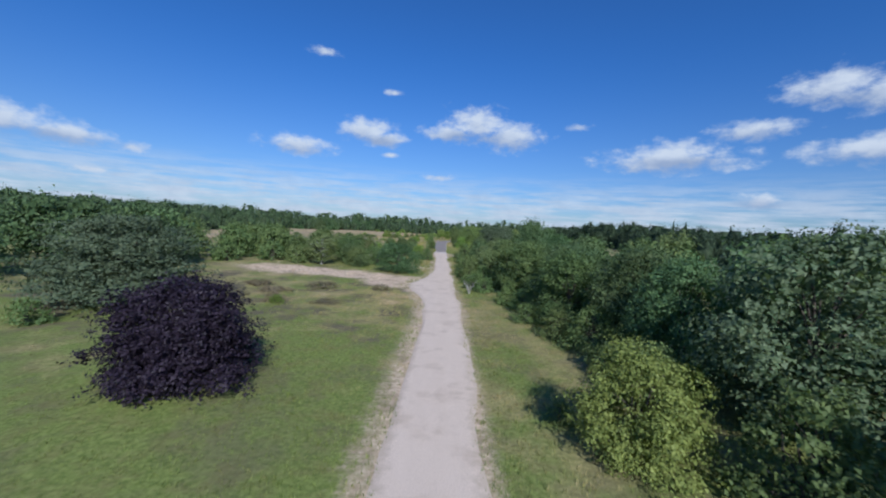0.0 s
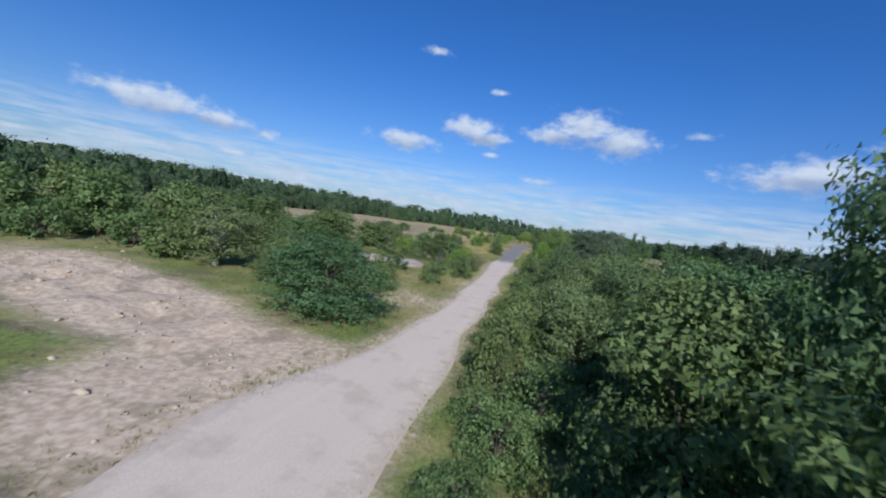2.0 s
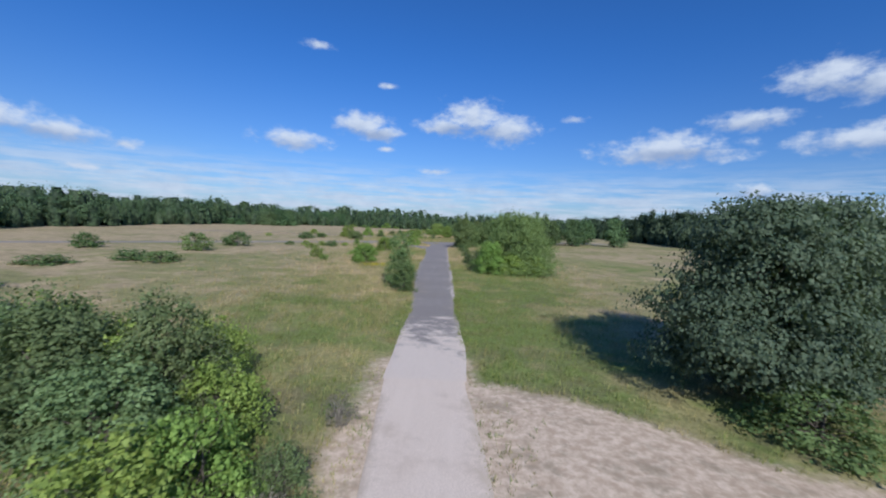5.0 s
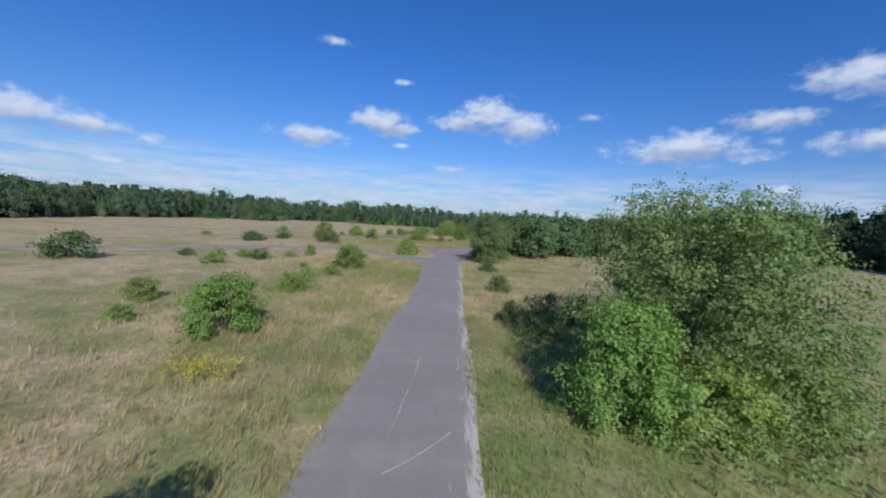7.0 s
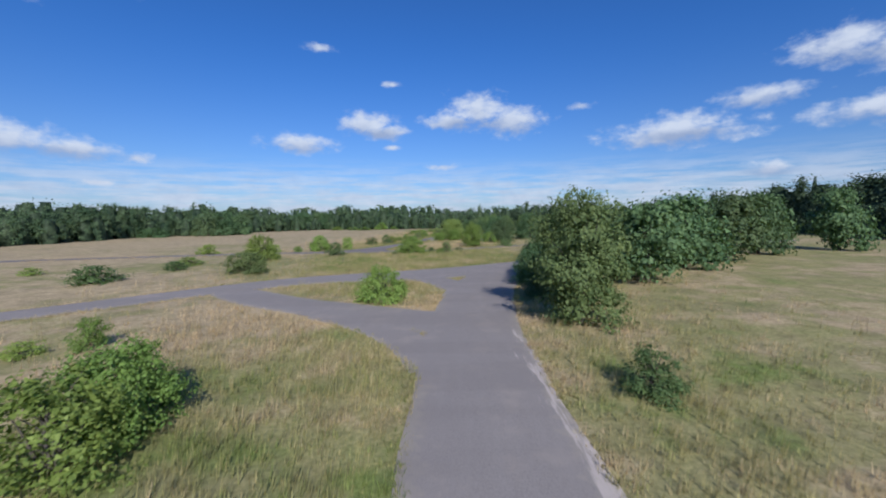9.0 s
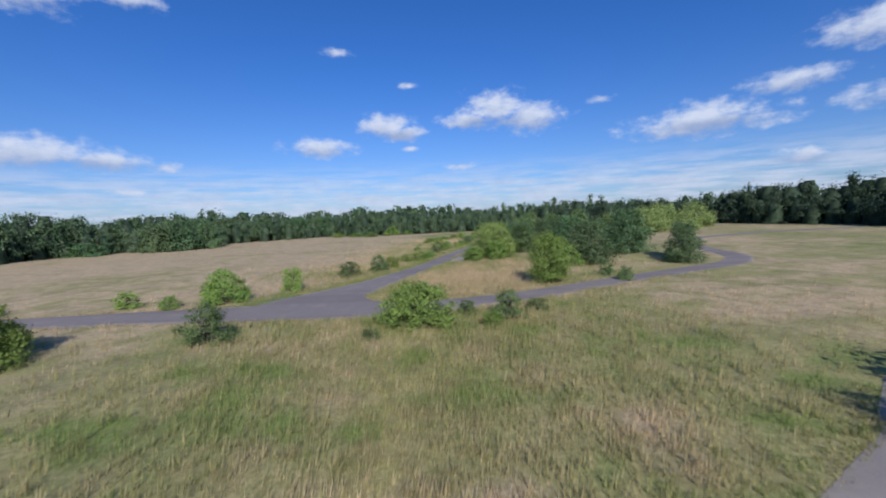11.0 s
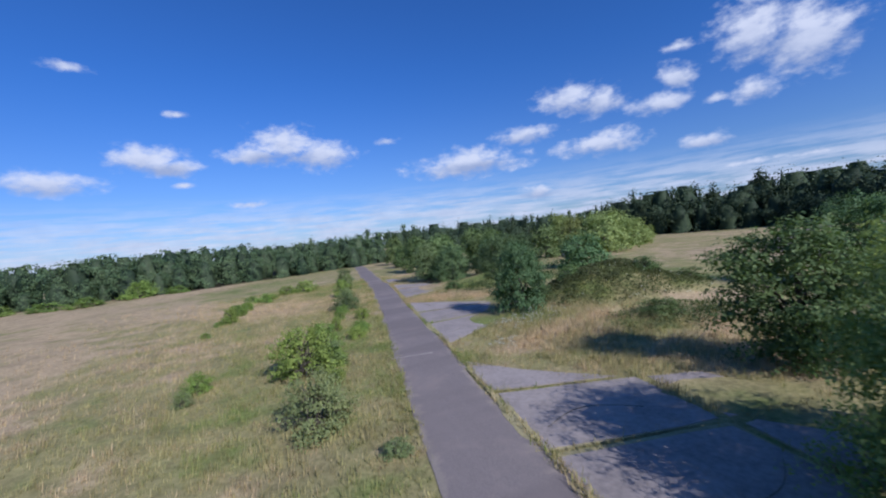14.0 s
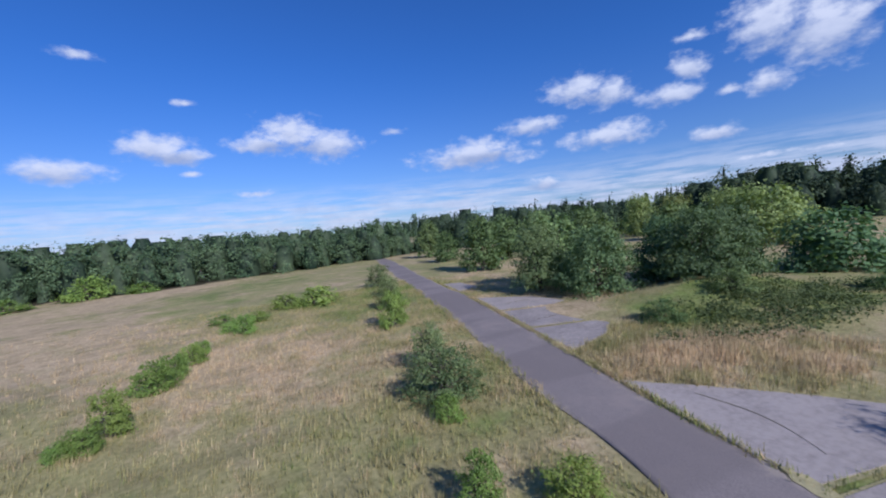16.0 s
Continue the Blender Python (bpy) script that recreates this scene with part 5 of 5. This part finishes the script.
    y = rng.uniform(y0, y1, count)
    mid = np.interp(y, [0, 60, 200, 260, 300, 360], [0, 0, 0, -4, -8, 0])
    x = mid + rng.triangular(-1, 0, 1, count) * np.where(rng.random(count) < 0.72, 19.0, 34.0)
    x = rng.uniform(x0, x1, count) if even else x
    ok = (x > x0) & (x < x1)
    x, y = x[ok], y[ok]
    count = len(x)
    gap = road_gap(x, y)
    keep = gap > np.where(y < 118, np.where(x < 0.5, 1.0, 0.3), clear) + rng.uniform(-0.35, 0.5, count)
    keep &= near_line(x, y, GRAVEL_D) > 0.1
    for quad in APRONS:
        keep &= ~in_quad(x, y, quad)
    sandy = np.exp(-((((x + 17) / 14.0) ** 2 + ((y - 59.5 - 0.30 * (-x - 17)) / 4.6) ** 2) ** 1.5)) + np.exp(-((((x + 13.0) / 6.2) ** 2 + ((y - 93.6) / 4.3) ** 2) ** 3)) \
        + np.exp(-((((x + 4.5) / 4.6) ** 2 + ((y - 51.5) / 4.2) ** 2) ** 2)) + np.exp(-((((x + 5.5) / 5.2) ** 2 + ((y - 56.5) / 3.4) ** 2) ** 2))
    keep &= rng.uniform(0, 1, count) > sandy * 1.6
    lump = 0.5 + 0.5 * np.sin(x * 0.9 + 2 * np.sin(y * 0.53)) * np.cos(y * 0.8 + 1.5 * np.sin(x * 0.37))
    fine = 0.5 + 0.5 * np.sin(x * 3.1 + 1.7 * np.sin(y * 1.9)) * np.cos(y * 2.7 + 1.3 * np.sin(x * 1.3))
    keep &= rng.uniform(0, 1, count) < 0.45 + 0.25 * lump + 0.35 * fine
    x, y, gap, lump, fine = x[keep], y[keep], gap[keep], lump[keep], fine[keep]
    n, blades = len(x), 5
    d = dryness(x, y)
    h = tall * rng.uniform(0.40, 1.15, n) * (0.62 + 0.35 * lump + 0.25 * fine) * np.clip(0.35 + gap / 2.2, 0.35, 1) * (0.6 + 0.75 * np.clip(d, 0, 1))
    z = height(x, y) - 0.05
    v = np.zeros((n, blades, 3, 3), np.float32)
    for b in range(blades):
        a = rng.uniform(0, 2 * math.pi, n)
        off = rng.uniform(0, 0.24, n)
        bx, by = x + off * np.cos(a), y + off * np.sin(a)
        wd = rng.uniform(0.008, 0.019, n)
        px, py = -np.sin(a) * wd, np.cos(a) * wd
        hb = h * rng.uniform(0.7, 1.1, n)
        lean = hb * rng.uniform(0.05, 0.35, n)
        v[:, b, 0] = np.stack([bx - px, by - py, z], 1)
        v[:, b, 1] = np.stack([bx + px, by + py, z], 1)
        v[:, b, 2] = np.stack([bx + lean * np.cos(a) + 0.16 * hb, by + lean * np.sin(a), z + hb], 1)
    dry = d + rng.normal(0.06, 0.15, n)
    me = mesh_from(name, v.reshape(-1, 3), np.arange(n * blades * 3).reshape(-1, 3), GRASS, {"dry": np.repeat(dry, blades * 3)})
    return tagged(new(name, me), label, "grass", kind="stuff")


tufts("grass_track", "short green turf grass beside the sand track", -30, 16, -4, 62, 36000, 0.30, 31)
tufts("grass_scrub", "rough grass between shrubs and sand", -34, 26, 62, 122, 36000, 0.45, 32)
tufts("grass_meadow", "tall dry meadow grass beside the lane", -34, 30, 122, 216, 56000, 0.58, 33)
tufts("grass_heath", "tall straw-coloured grass round the loop road", -38, 34, 216, 292, 60000, 0.72, 34)
tufts("grass_field", "dry field grass along the long lane", -36, 30, 292, 372, 52000, 0.38, 35)
tufts("grass_bank", "tall reddish dry grass between the aprons", 4.5, 15, 331, 341, 4200, 0.50, 36, even=True)
tufts("grass_bank", "tall dry grass on the bank beside the aprons", 3.0, 15, 303, 320, 6500, 0.52, 37, even=True)


def verge(name, label, pts, y0, y1, count, tall, seed, reach=0.8):
    """Ragged grass that hangs over both edges of a lane."""
    rng = np.random.default_rng(seed)
    d = np.gradient(pts[:, :2], axis=0)
    d /= np.linalg.norm(d, axis=1)[:, None]
    rows = np.flatnonzero((pts[:, 1] > y0) & (pts[:, 1] < y1))
    i = rng.choice(rows, count)
    lump = np.sin(i * 0.9) + np.sin(i * 0.37 + 1.0) + rng.normal(0, 0.7, count)
    side = np.where(rng.random(count) < 0.5, -1.0, 1.0)
    w = pts[i, 2] + np.abs(rng.normal(0, reach * 0.55, count)) - 0.10 - 0.10 * (lump > 0.8)
    x = pts[i, 0] + side * d[i, 1] * w + d[i, 0] * rng.uniform(-0.5, 0.5, count)
    y = pts[i, 1] - side * d[i, 0] * w + d[i, 1] * rng.uniform(-0.5, 0.5, count)
    keep = (road_gap(x, y) > -0.25) & (lump > -1.4)
    for quad in APRONS:
        keep &= ~in_quad(x, y, quad)
    x, y, lump = x[keep], y[keep], lump[keep]
    n, blades = len(x), 4
    v = np.zeros((n, blades, 3, 3), np.float32)
    h0 = tall * rng.uniform(0.35, 1.0, n) * (0.75 + 0.18 * np.clip(lump, -1, 2))
    z = height(x, y) - 0.03
    for b in range(blades):
        a, off, wd = rng.uniform(0, 2 * math.pi, n), rng.uniform(0, 0.14, n), rng.uniform(0.008, 0.018, n)
        h = h0 * rng.uniform(0.6, 1.1, n)
        bx, by = x + off * np.cos(a), y + off * np.sin(a)
        v[:, b, 0] = np.stack([bx + np.sin(a) * wd, by - np.cos(a) * wd, z], 1)
        v[:, b, 1] = np.stack([bx - np.sin(a) * wd, by + np.cos(a) * wd, z], 1)
        v[:, b, 2] = np.stack([bx + 0.35 * h * np.cos(a), by + 0.35 * h * np.sin(a), z + h], 1)
    dry = np.repeat(dryness(x, y) - 0.05 + rng.normal(0, 0.18, n), blades * 3)
    me = mesh_from(name, v.reshape(-1, 3), np.arange(n * blades * 3).reshape(-1, 3), GRASS, {"dry": dry})
    return tagged(new(name, me), label, "grass", kind="stuff")


verge("verge_grass", "ragged grass hanging over the lane's edges", DENSE["long"], 264, 374, 11000, 0.46, 93, 1.2)
verge("verge_grass", "ragged grass hanging over the lane's edges", DENSE["main"], 120, 240, 9000, 0.40, 94)
verge("verge_grass", "ragged grass along the loop road's edges", DENSE["loop"], 250, 272, 5000, 0.42, 95)
verge("verge_grass", "ragged grass along the branch road's edges", DENSE["cross"], 205, 240, 3600, 0.34, 96)
verge("verge_grass", "ragged grass round the lane's corner", DENSE["fillet"], 255, 268, 900, 0.46, 97)
verge("verge_grass", "ragged grass round the link's corner", DENSE["sweep"], 190, 212, 900, 0.36, 99)
verge("verge_grass", "thin grass creeping over the sand track's edges", DENSE["track"], -2, 116, 7000, 0.22, 98, 1.6)


# ---------------------------------------------------------------- flowers
def flowers(name, label, mat, cx, cy, rx, ry, count, tall, size, seed):
    rng = np.random.default_rng(seed)
    x, y = rng.normal(cx, rx, count), rng.normal(cy, ry, count)
    ok = road_gap(x, y) > 0.3
    x, y = x[ok], y[ok]
    z = height(x, y) + tall * rng.uniform(0.6, 1.1, len(x))
    c = np.repeat(np.stack([x, y, z], 1), 5, 0) + rng.normal(0, size, (len(x) * 5, 3)) * (1, 1, 0.3)
    v, f = leaves(c, np.tile((0, 0, 1.0), (len(c), 1)), size, rng, 1.1, 0.4)
    return tagged(new(name, mesh_from(name, v, f, LEAF[mat])), label, "flowers", kind="stuff")


flowers("ragwort", "patch of yellow ragwort in meadow grass", "flower", -6.6, 154.2, 0.9, 0.6, 170, 0.6, 0.075, 41)
flowers("ragwort", "patch of yellow ragwort in meadow grass", "flower", -5.6, 170.5, 1.2, 1.4, 40, 0.6, 0.06, 42)
flowers("ragwort", "scattered yellow ragwort in dry grass", "flower", -13.5, 330, 1.0, 0.8, 16, 0.6, 0.06, 43)
flowers("yarrow", "white yarrow in grass beside the apron", "yarrow", 6.6, 317.4, 1.4, 0.7, 170, 0.55, 0.05, 44)
flowers("yarrow", "white yarrow in grass beside the apron", "yarrow", 2.8, 313.9, 0.5, 0.5, 40, 0.5, 0.05, 45)
flowers("yarrow", "white yarrow scattered over the mound", "yarrow", 17.5, 317.0, 3.0, 1.8, 60, 0.8, 0.05, 46)


# ---------------------------------------------------------------- dead wood
def dead_branch(name, x, y, z, length, spread, seed, label, upright=False, mat=None):
    rng = np.random.default_rng(seed)
    wood = []
    for k in range(11):
        a = spread * rng.uniform(-1, 1) + (2.4 if not upright else rng.uniform(0, 6.28))
        l = length * rng.uniform(0.5, 1.0)
        rise = rng.uniform(0.02, 0.10) if not upright else rng.uniform(0.9, 1.4)
        reach = 1.0 if not upright else 0.5
        pts = [(0, 0, 0)]
        for t in (0.35, 0.7, 1.0):
            pts.append((math.cos(a) * l * t * reach + rng.normal(0, 0.05 * l), math.sin(a) * l * t * reach + rng.normal(0, 0.05 * l), rise * l * t * (1.2 - 0.3 * t) + 0.05))
        wood.append(tube(pts, [0.035 * length / 2, 0.024 * length / 2, 0.014 * length / 2, 0.006], 5))
        for m in range(3):
            q = np.array(pts[2]) * (0.6 + 0.2 * m)
            e = q + rng.normal(0, 0.22 * l, 3) * (1, 1, 0.6 if upright else 0.15) + (0, 0, (0.12 if upright else 0.04) * l)
            wood.append(tube([q, (q + e) / 2 + rng.normal(0, 0.03, 3), e], [0.012, 0.009, 0.004], 4))
    v, f = joined(wood)
    ob = new(name, mesh_from(name, v, f, mat or DEAD_WOOD, smooth=True))
    ob.location = (x, y, z)
    return tagged(ob, label, "dead branch")


def sand_heap(cx, cy, rx, ry, h, seed):
    """A low flat-topped heap of dug sand with a ragged, slumped rim."""
    rng = np.random.default_rng(seed)
    around, rings = 200, 44
    t = np.linspace(0, 2 * math.pi, around, endpoint=False)
    rim = 1.0 + sum(rng.normal(0, 0.15 / k ** 0.75) * np.cos(k * t + rng.uniform(0, 6.28)) for k in range(1, 14))
    v = []
    for i in range(rings):
        f = i / (rings - 1)
        r = rim * f
        x, y = rx * r * np.cos(t), ry * r * np.sin(t)
        lump = 0.06 * np.sin(x * 0.9 + 0.6 * y) * np.cos(y * 1.1 - 0.4 * x) + 0.02 * np.sin(x * 7.3 + 2.0 * y) * np.sin(y * 6.1 - x) + rng.normal(0, 0.014, around)
        side = np.clip((1 - f) / (0.20 + 0.11 * np.sin(3 * t + 1)), 0, 1) ** 0.8
        z = (h * (0.85 + 0.25 * np.cos(t + 1.0) * f) + lump) * side - 0.10 * (f == 1)
        v.append(np.column_stack([x, y, z]))
    v = np.concatenate(v)
    i, k = np.arange((rings - 1) * around), around
    f = np.stack([i, i // k * k + (i + 1) % k, i // k * k + (i + 1) % k + k, i + k], 1)
    ob = new("sand_mound", mesh_from("sand_mound", v, f, SAND, smooth=True))
    ob.location = (cx, cy, 0)
    return tagged(ob, "low pale mound of dug sand in scrub", "mound")


sand_heap(-12.6, 93.6, 5.3, 4.1, 0.24, 61)
dead_branch("dead_branch", -11.2, 93.9, 0.20, 3.2, 0.9, 51, "bleached dead branch lying on the sand heap")
dead_branch("dead_sapling", 4.0, 45.6, -0.05, 1.7, 3.1, 52, "bare forked pale sapling on the verge", True, PALE_BARK)
dead_branch("dead_branch", -3.2, 103.4, 0.05, 2.6, 0.8, 53, "dry fallen branch among shrubs")
dead_branch("dead_branch", -6.6, 104.4, 0.05, 2.4, 0.8, 54, "dry fallen branch among shrubs")


# ---------------------------------------------------------------- lane details
def ribbon(name, pts, width, z, mat, label, seed=3):
    rng = np.random.default_rng(seed)
    p = dense([(x, y, width) for x, y in pts], 0.25)
    d = np.gradient(p[:, :2], axis=0)
    d /= np.linalg.norm(d, axis=1)[:, None] + 1e-9
    s = np.stack([d[:, 1], -d[:, 0]], 1)
    soft = np.ones(9) / 9
    wob = np.convolve(rng.normal(0, width * 1.2, len(p) + 16), soft, "same")[8:-8]
    w = width * np.clip(0.55 + np.convolve(rng.normal(0, 2.0, len(p) + 16), soft, "same")[8:-8], 0.02, 1.6)
    c = p[:, :2] + s * wob[:, None]
    n = len(p)
    v = np.concatenate([np.column_stack([c - s * w[:, None], np.full(n, z)]), np.column_stack([c, np.full(n, z + 0.012)]), np.column_stack([c + s * w[:, None], np.full(n, z)])])
    i = np.arange(n - 1)
    f = np.concatenate([np.stack([i, i + 1, n + i + 1, n + i], 1), np.stack([n + i, n + i + 1, 2 * n + i + 1, 2 * n + i], 1)])
    return tagged(new(name, mesh_from(name, v, f[:, ::-1], mat, smooth=True)), label, "road mark", kind="structure")


ribbon("trim_patch_line", [(1.15, 149.5), (1.35, 152), (1.6, 155), (1.75, 158)], 0.05, 0.062, PALE_MARK, "pale worn seam on the asphalt", 1)
ribbon("trim_patch_line", [(1.3, 148.8), (2.2, 149.6), (3.2, 151.2)], 0.04, 0.062, PALE_MARK, "pale crack on the asphalt", 2)
ribbon("trim_patch_line", [(4.8, 226.8), (5.3, 228.4), (7.5, 232.0), (10.6, 235.9)], 0.04, 0.066, PALE_MARK, "pale seam across the junction", 4)
ribbon("trim_patch_line", [(-1.5, 223.5), (0.1, 224.2), (2.0, 225.2), (4.8, 226.8)], 0.04, 0.066, PALE_MARK, "pale seam across the junction", 5)
ribbon("trim_joint", [(-3.0, 316.6), (-1.6, 316.2), (-0.6, 316.0)], 0.07, 0.066, PALE_MARK, "pale joint across the lane", 6)
ribbon("trim_joint", [(-12.6, 277.4), (-10.6, 276.2), (-9.4, 275.0)], 0.06, 0.066, PALE_MARK, "pale crack across the lane", 7)
ribbon("trim_kerb", [(2.55, 84.8), (2.85, 90), (2.95, 96), (2.85, 99.6), (2.95, 101), (3.1, 104)], 0.028, 0.05, PALE_MARK, "pale timber edging beside the track", 8)


# ---------------------------------------------------------------- rubble in the clearing
def rubble(name, label, seed, count):
    rng = np.random.default_rng(seed)
    bm = bmesh.new()
    bmesh.ops.create_icosphere(bm, subdivisions=1, radius=1.0)
    bm.verts.ensure_lookup_table()
    ball = np.array([v.co[:] for v in bm.verts])
    tri = np.array([[v.index for v in f.verts] for f in bm.faces])
    bm.free()
    pieces = []
    while len(pieces) < count:
        x = rng.uniform(-29, -3)
        y = 59.2 + 0.30 * (-x - 17) + rng.normal(0, 2.4) - (2.5 if x > -9 else 0)
        if road_gap(np.array([x]), np.array([y]))[0] < 1.0:
            continue
        size = rng.uniform(0.03, 0.08) * (1 + 1.6 * (rng.random() < 0.08))
        z = height(np.array([x]), np.array([y]))[0]
        pieces.append((ball * rng.uniform(0.7, 1.3, ball.shape) * (size * rng.uniform(0.8, 1.8), size * rng.uniform(0.8, 1.6), size * 0.7) + (x, y, z), tri))
    return tagged(new(name, mesh_from(name, *joined(pieces), CLOD)), label, "rubble", kind="stuff")


rubble("rubble", "scattered clods and stones on dug sand", 71, 240)


# ---------------------------------------------------------------- low scrub covering the mounds
def ground_cover(name, label, cx, cy, rx, ry, count, tall, seed, mat="oak"):
    rng = np.random.default_rng(seed)
    a, r = rng.uniform(0, 2 * math.pi, count), np.sqrt(rng.uniform(0, 1, count))
    x, y = cx + rx * r * np.cos(a), cy + ry * r * np.sin(a)
    swell = 0.5 + 0.5 * np.sin(x * 1.35 + 1.7 * np.sin(y * 0.9)) * np.cos(y * 1.6 + np.sin(x * 0.8))
    ok = (road_gap(x, y) > 0.8) & (rng.uniform(0, 1, count) < 0.30 + 0.8 * swell) & (rng.uniform(0, 1, count) < 1.6 * (1.05 - r))
    for quad in APRONS:
        ok &= ~in_quad(x, y, quad)
    x, y, swell = x[ok], y[ok], swell[ok]
    z = height(x, y) + tall * (0.25 + 0.9 * swell) * rng.uniform(0.35, 1.0, len(x))
    c = np.stack([x, y, z], 1)
    v, f = leaves(c, np.tile((0, -0.1, 1.0), (len(c), 1)), 0.10, rng, 1.4, 0.75, 3)
    return tagged(new(name, mesh_from(name, v, f, LEAF[mat])), label, "scrub", kind="stuff")


ground_cover("bramble_scrub", "low dark green bramble scrub covering the mound", 18.5, 320.8, 10.0, 6.0, 60000, 0.45, 81, "weed")
ground_cover("bramble_scrub", "low dark green scrub on rough ground", 19.0, 337.2, 10.0, 3.6, 20000, 0.35, 82, "weed")
ground_cover("bramble_scrub", "low dark green scrub beside the apron", 14.0, 312.0, 5.0, 3.0, 10000, 0.35, 83, "weed")
ground_cover("bramble_scrub", "lush green weeds in the scrub", -12.5, 101.5, 7.0, 4.0, 9000, 0.26, 84, "weed")


# ---------------------------------------------------------------- concrete aprons, slab by slab
def apron():
    base = new("pavement_apron")
    tagged(base, "cracked grey concrete apron slabs with mossy joints", "pavement", kind="structure")
    rng = random.Random(8)
    bed = bmesh.new()
    for quad in APRONS:
        c = Vector((sum(p[0] for p in quad) / 4, sum(p[1] for p in quad) / 4))
        bm = bmesh.new()
        top = []
        for k in range(4):
            a, b = Vector(quad[k]), Vector(quad[(k + 1) % 4])
            for t in (0.0, 0.25, 0.5, 0.75):
                q = a.lerp(b, t)
                q = c + (q - c) * (0.984 - (0.012 if t == 0 else 0)) + Vector((rng.uniform(-1, 1), rng.uniform(-1, 1))) * 0.05
                top.append(bm.verts.new((q.x, q.y, 0.035 + rng.uniform(-0.006, 0.006))))
        face = bm.faces.new(top)
        low = bmesh.ops.extrude_face_region(bm, geom=[face])
        for v in low["geom"]:
            if isinstance(v, bmesh.types.BMVert):
                v.co.z = -0.08
        bmesh.ops.recalc_face_normals(bm, faces=bm.faces)
        me = bpy.data.meshes.new("slab")
        bm.to_mesh(me)
        bm.free()
        me.materials.append(CONCRETE)
        part("slab", me, base)
        bed.faces.new([bed.verts.new((c.x + (p[0] - c.x) * 1.03, c.y + (p[1] - c.y) * 1.03, 0.012)) for p in quad])
    me = bpy.data.meshes.new("joints")
    bmesh.ops.recalc_face_normals(bed, faces=bed.faces)
    bed.to_mesh(me)
    bed.free()
    me.materials.append(MOSS)
    part("joints", me, base, "moss and soil in the joints")


apron()
lane = DENSE["long"]
seam = [(p[0] + p[2] + 0.02, p[1]) for p in lane[::6] if 292 < p[1] < 357]
ribbon("trim_moss_seam", seam, 0.15, 0.055, MOSS, "mossy grass seam between lane and apron", 9)


def seam_grass(pts, count, seed):
    """Short tufts rooted in the joint between lane and apron."""
    rng = np.random.default_rng(seed)
    p = np.array(pts, float)
    pick = rng.uniform(0, len(p) - 1.001, count)
    lump = np.sin(pick * 1.7) + np.sin(pick * 0.63 + 1) + rng.normal(0, 0.8, count) > 0.0
    pick = pick[lump]
    k, t = pick.astype(int), (pick % 1)[:, None]
    c = p[k] * (1 - t) + p[k + 1] * t + rng.normal(0, 0.10, (len(pick), 2))
    n = len(c)
    a, h, wd = rng.uniform(0, 6.28, n), rng.uniform(0.06, 0.26, n), rng.uniform(0.010, 0.022, n)
    side = np.stack([-np.sin(a), np.cos(a)], 1) * wd[:, None]
    z = np.full((n, 1), 0.03)
    tip = np.column_stack([c + np.stack([np.cos(a), np.sin(a)], 1) * (h * 0.5)[:, None], 0.03 + h])
    v = np.stack([np.column_stack([c - side, z]), np.column_stack([c + side, z]), tip], 1).reshape(-1, 3)
    me = mesh_from("joint_grass", v, np.arange(3 * n).reshape(-1, 3), GRASS, {"dry": np.repeat(rng.normal(0.45, 0.25, n), 3)})
    return tagged(new("joint_grass", me), "short grass growing out of the joint", "grass", kind="stuff")


seam_grass(seam, 9000, 92)
CRACK = plain_material("soil_in_cracks", (0.070, 0.060, 0.034), (0.160, 0.135, 0.075), 9.0)
for k, line in enumerate([[(-3.2, 299.5), (-1.2, 300.6), (0.6, 299.8), (2.2, 300.8)], [(-1.4, 305.4), (0.6, 306.2), (2.0, 304.6)], [(2.0, 319.6), (3.6, 320.2), (4.8, 322.2)],
                          [(3.0, 325.0), (5.2, 325.8), (7.0, 325.0), (8.6, 326.6)], [(4.6, 329.4), (5.6, 331.0), (5.4, 333.2)], [(8.0, 345.0), (9.6, 344.6), (11.4, 345.8)],
                          [(9.4, 350.4), (10.8, 351.2), (11.6, 350.2)]]):
    ribbon("trim_crack", line, 0.016, 0.042, CRACK, "dark weedy crack in the concrete slab", 100 + k)
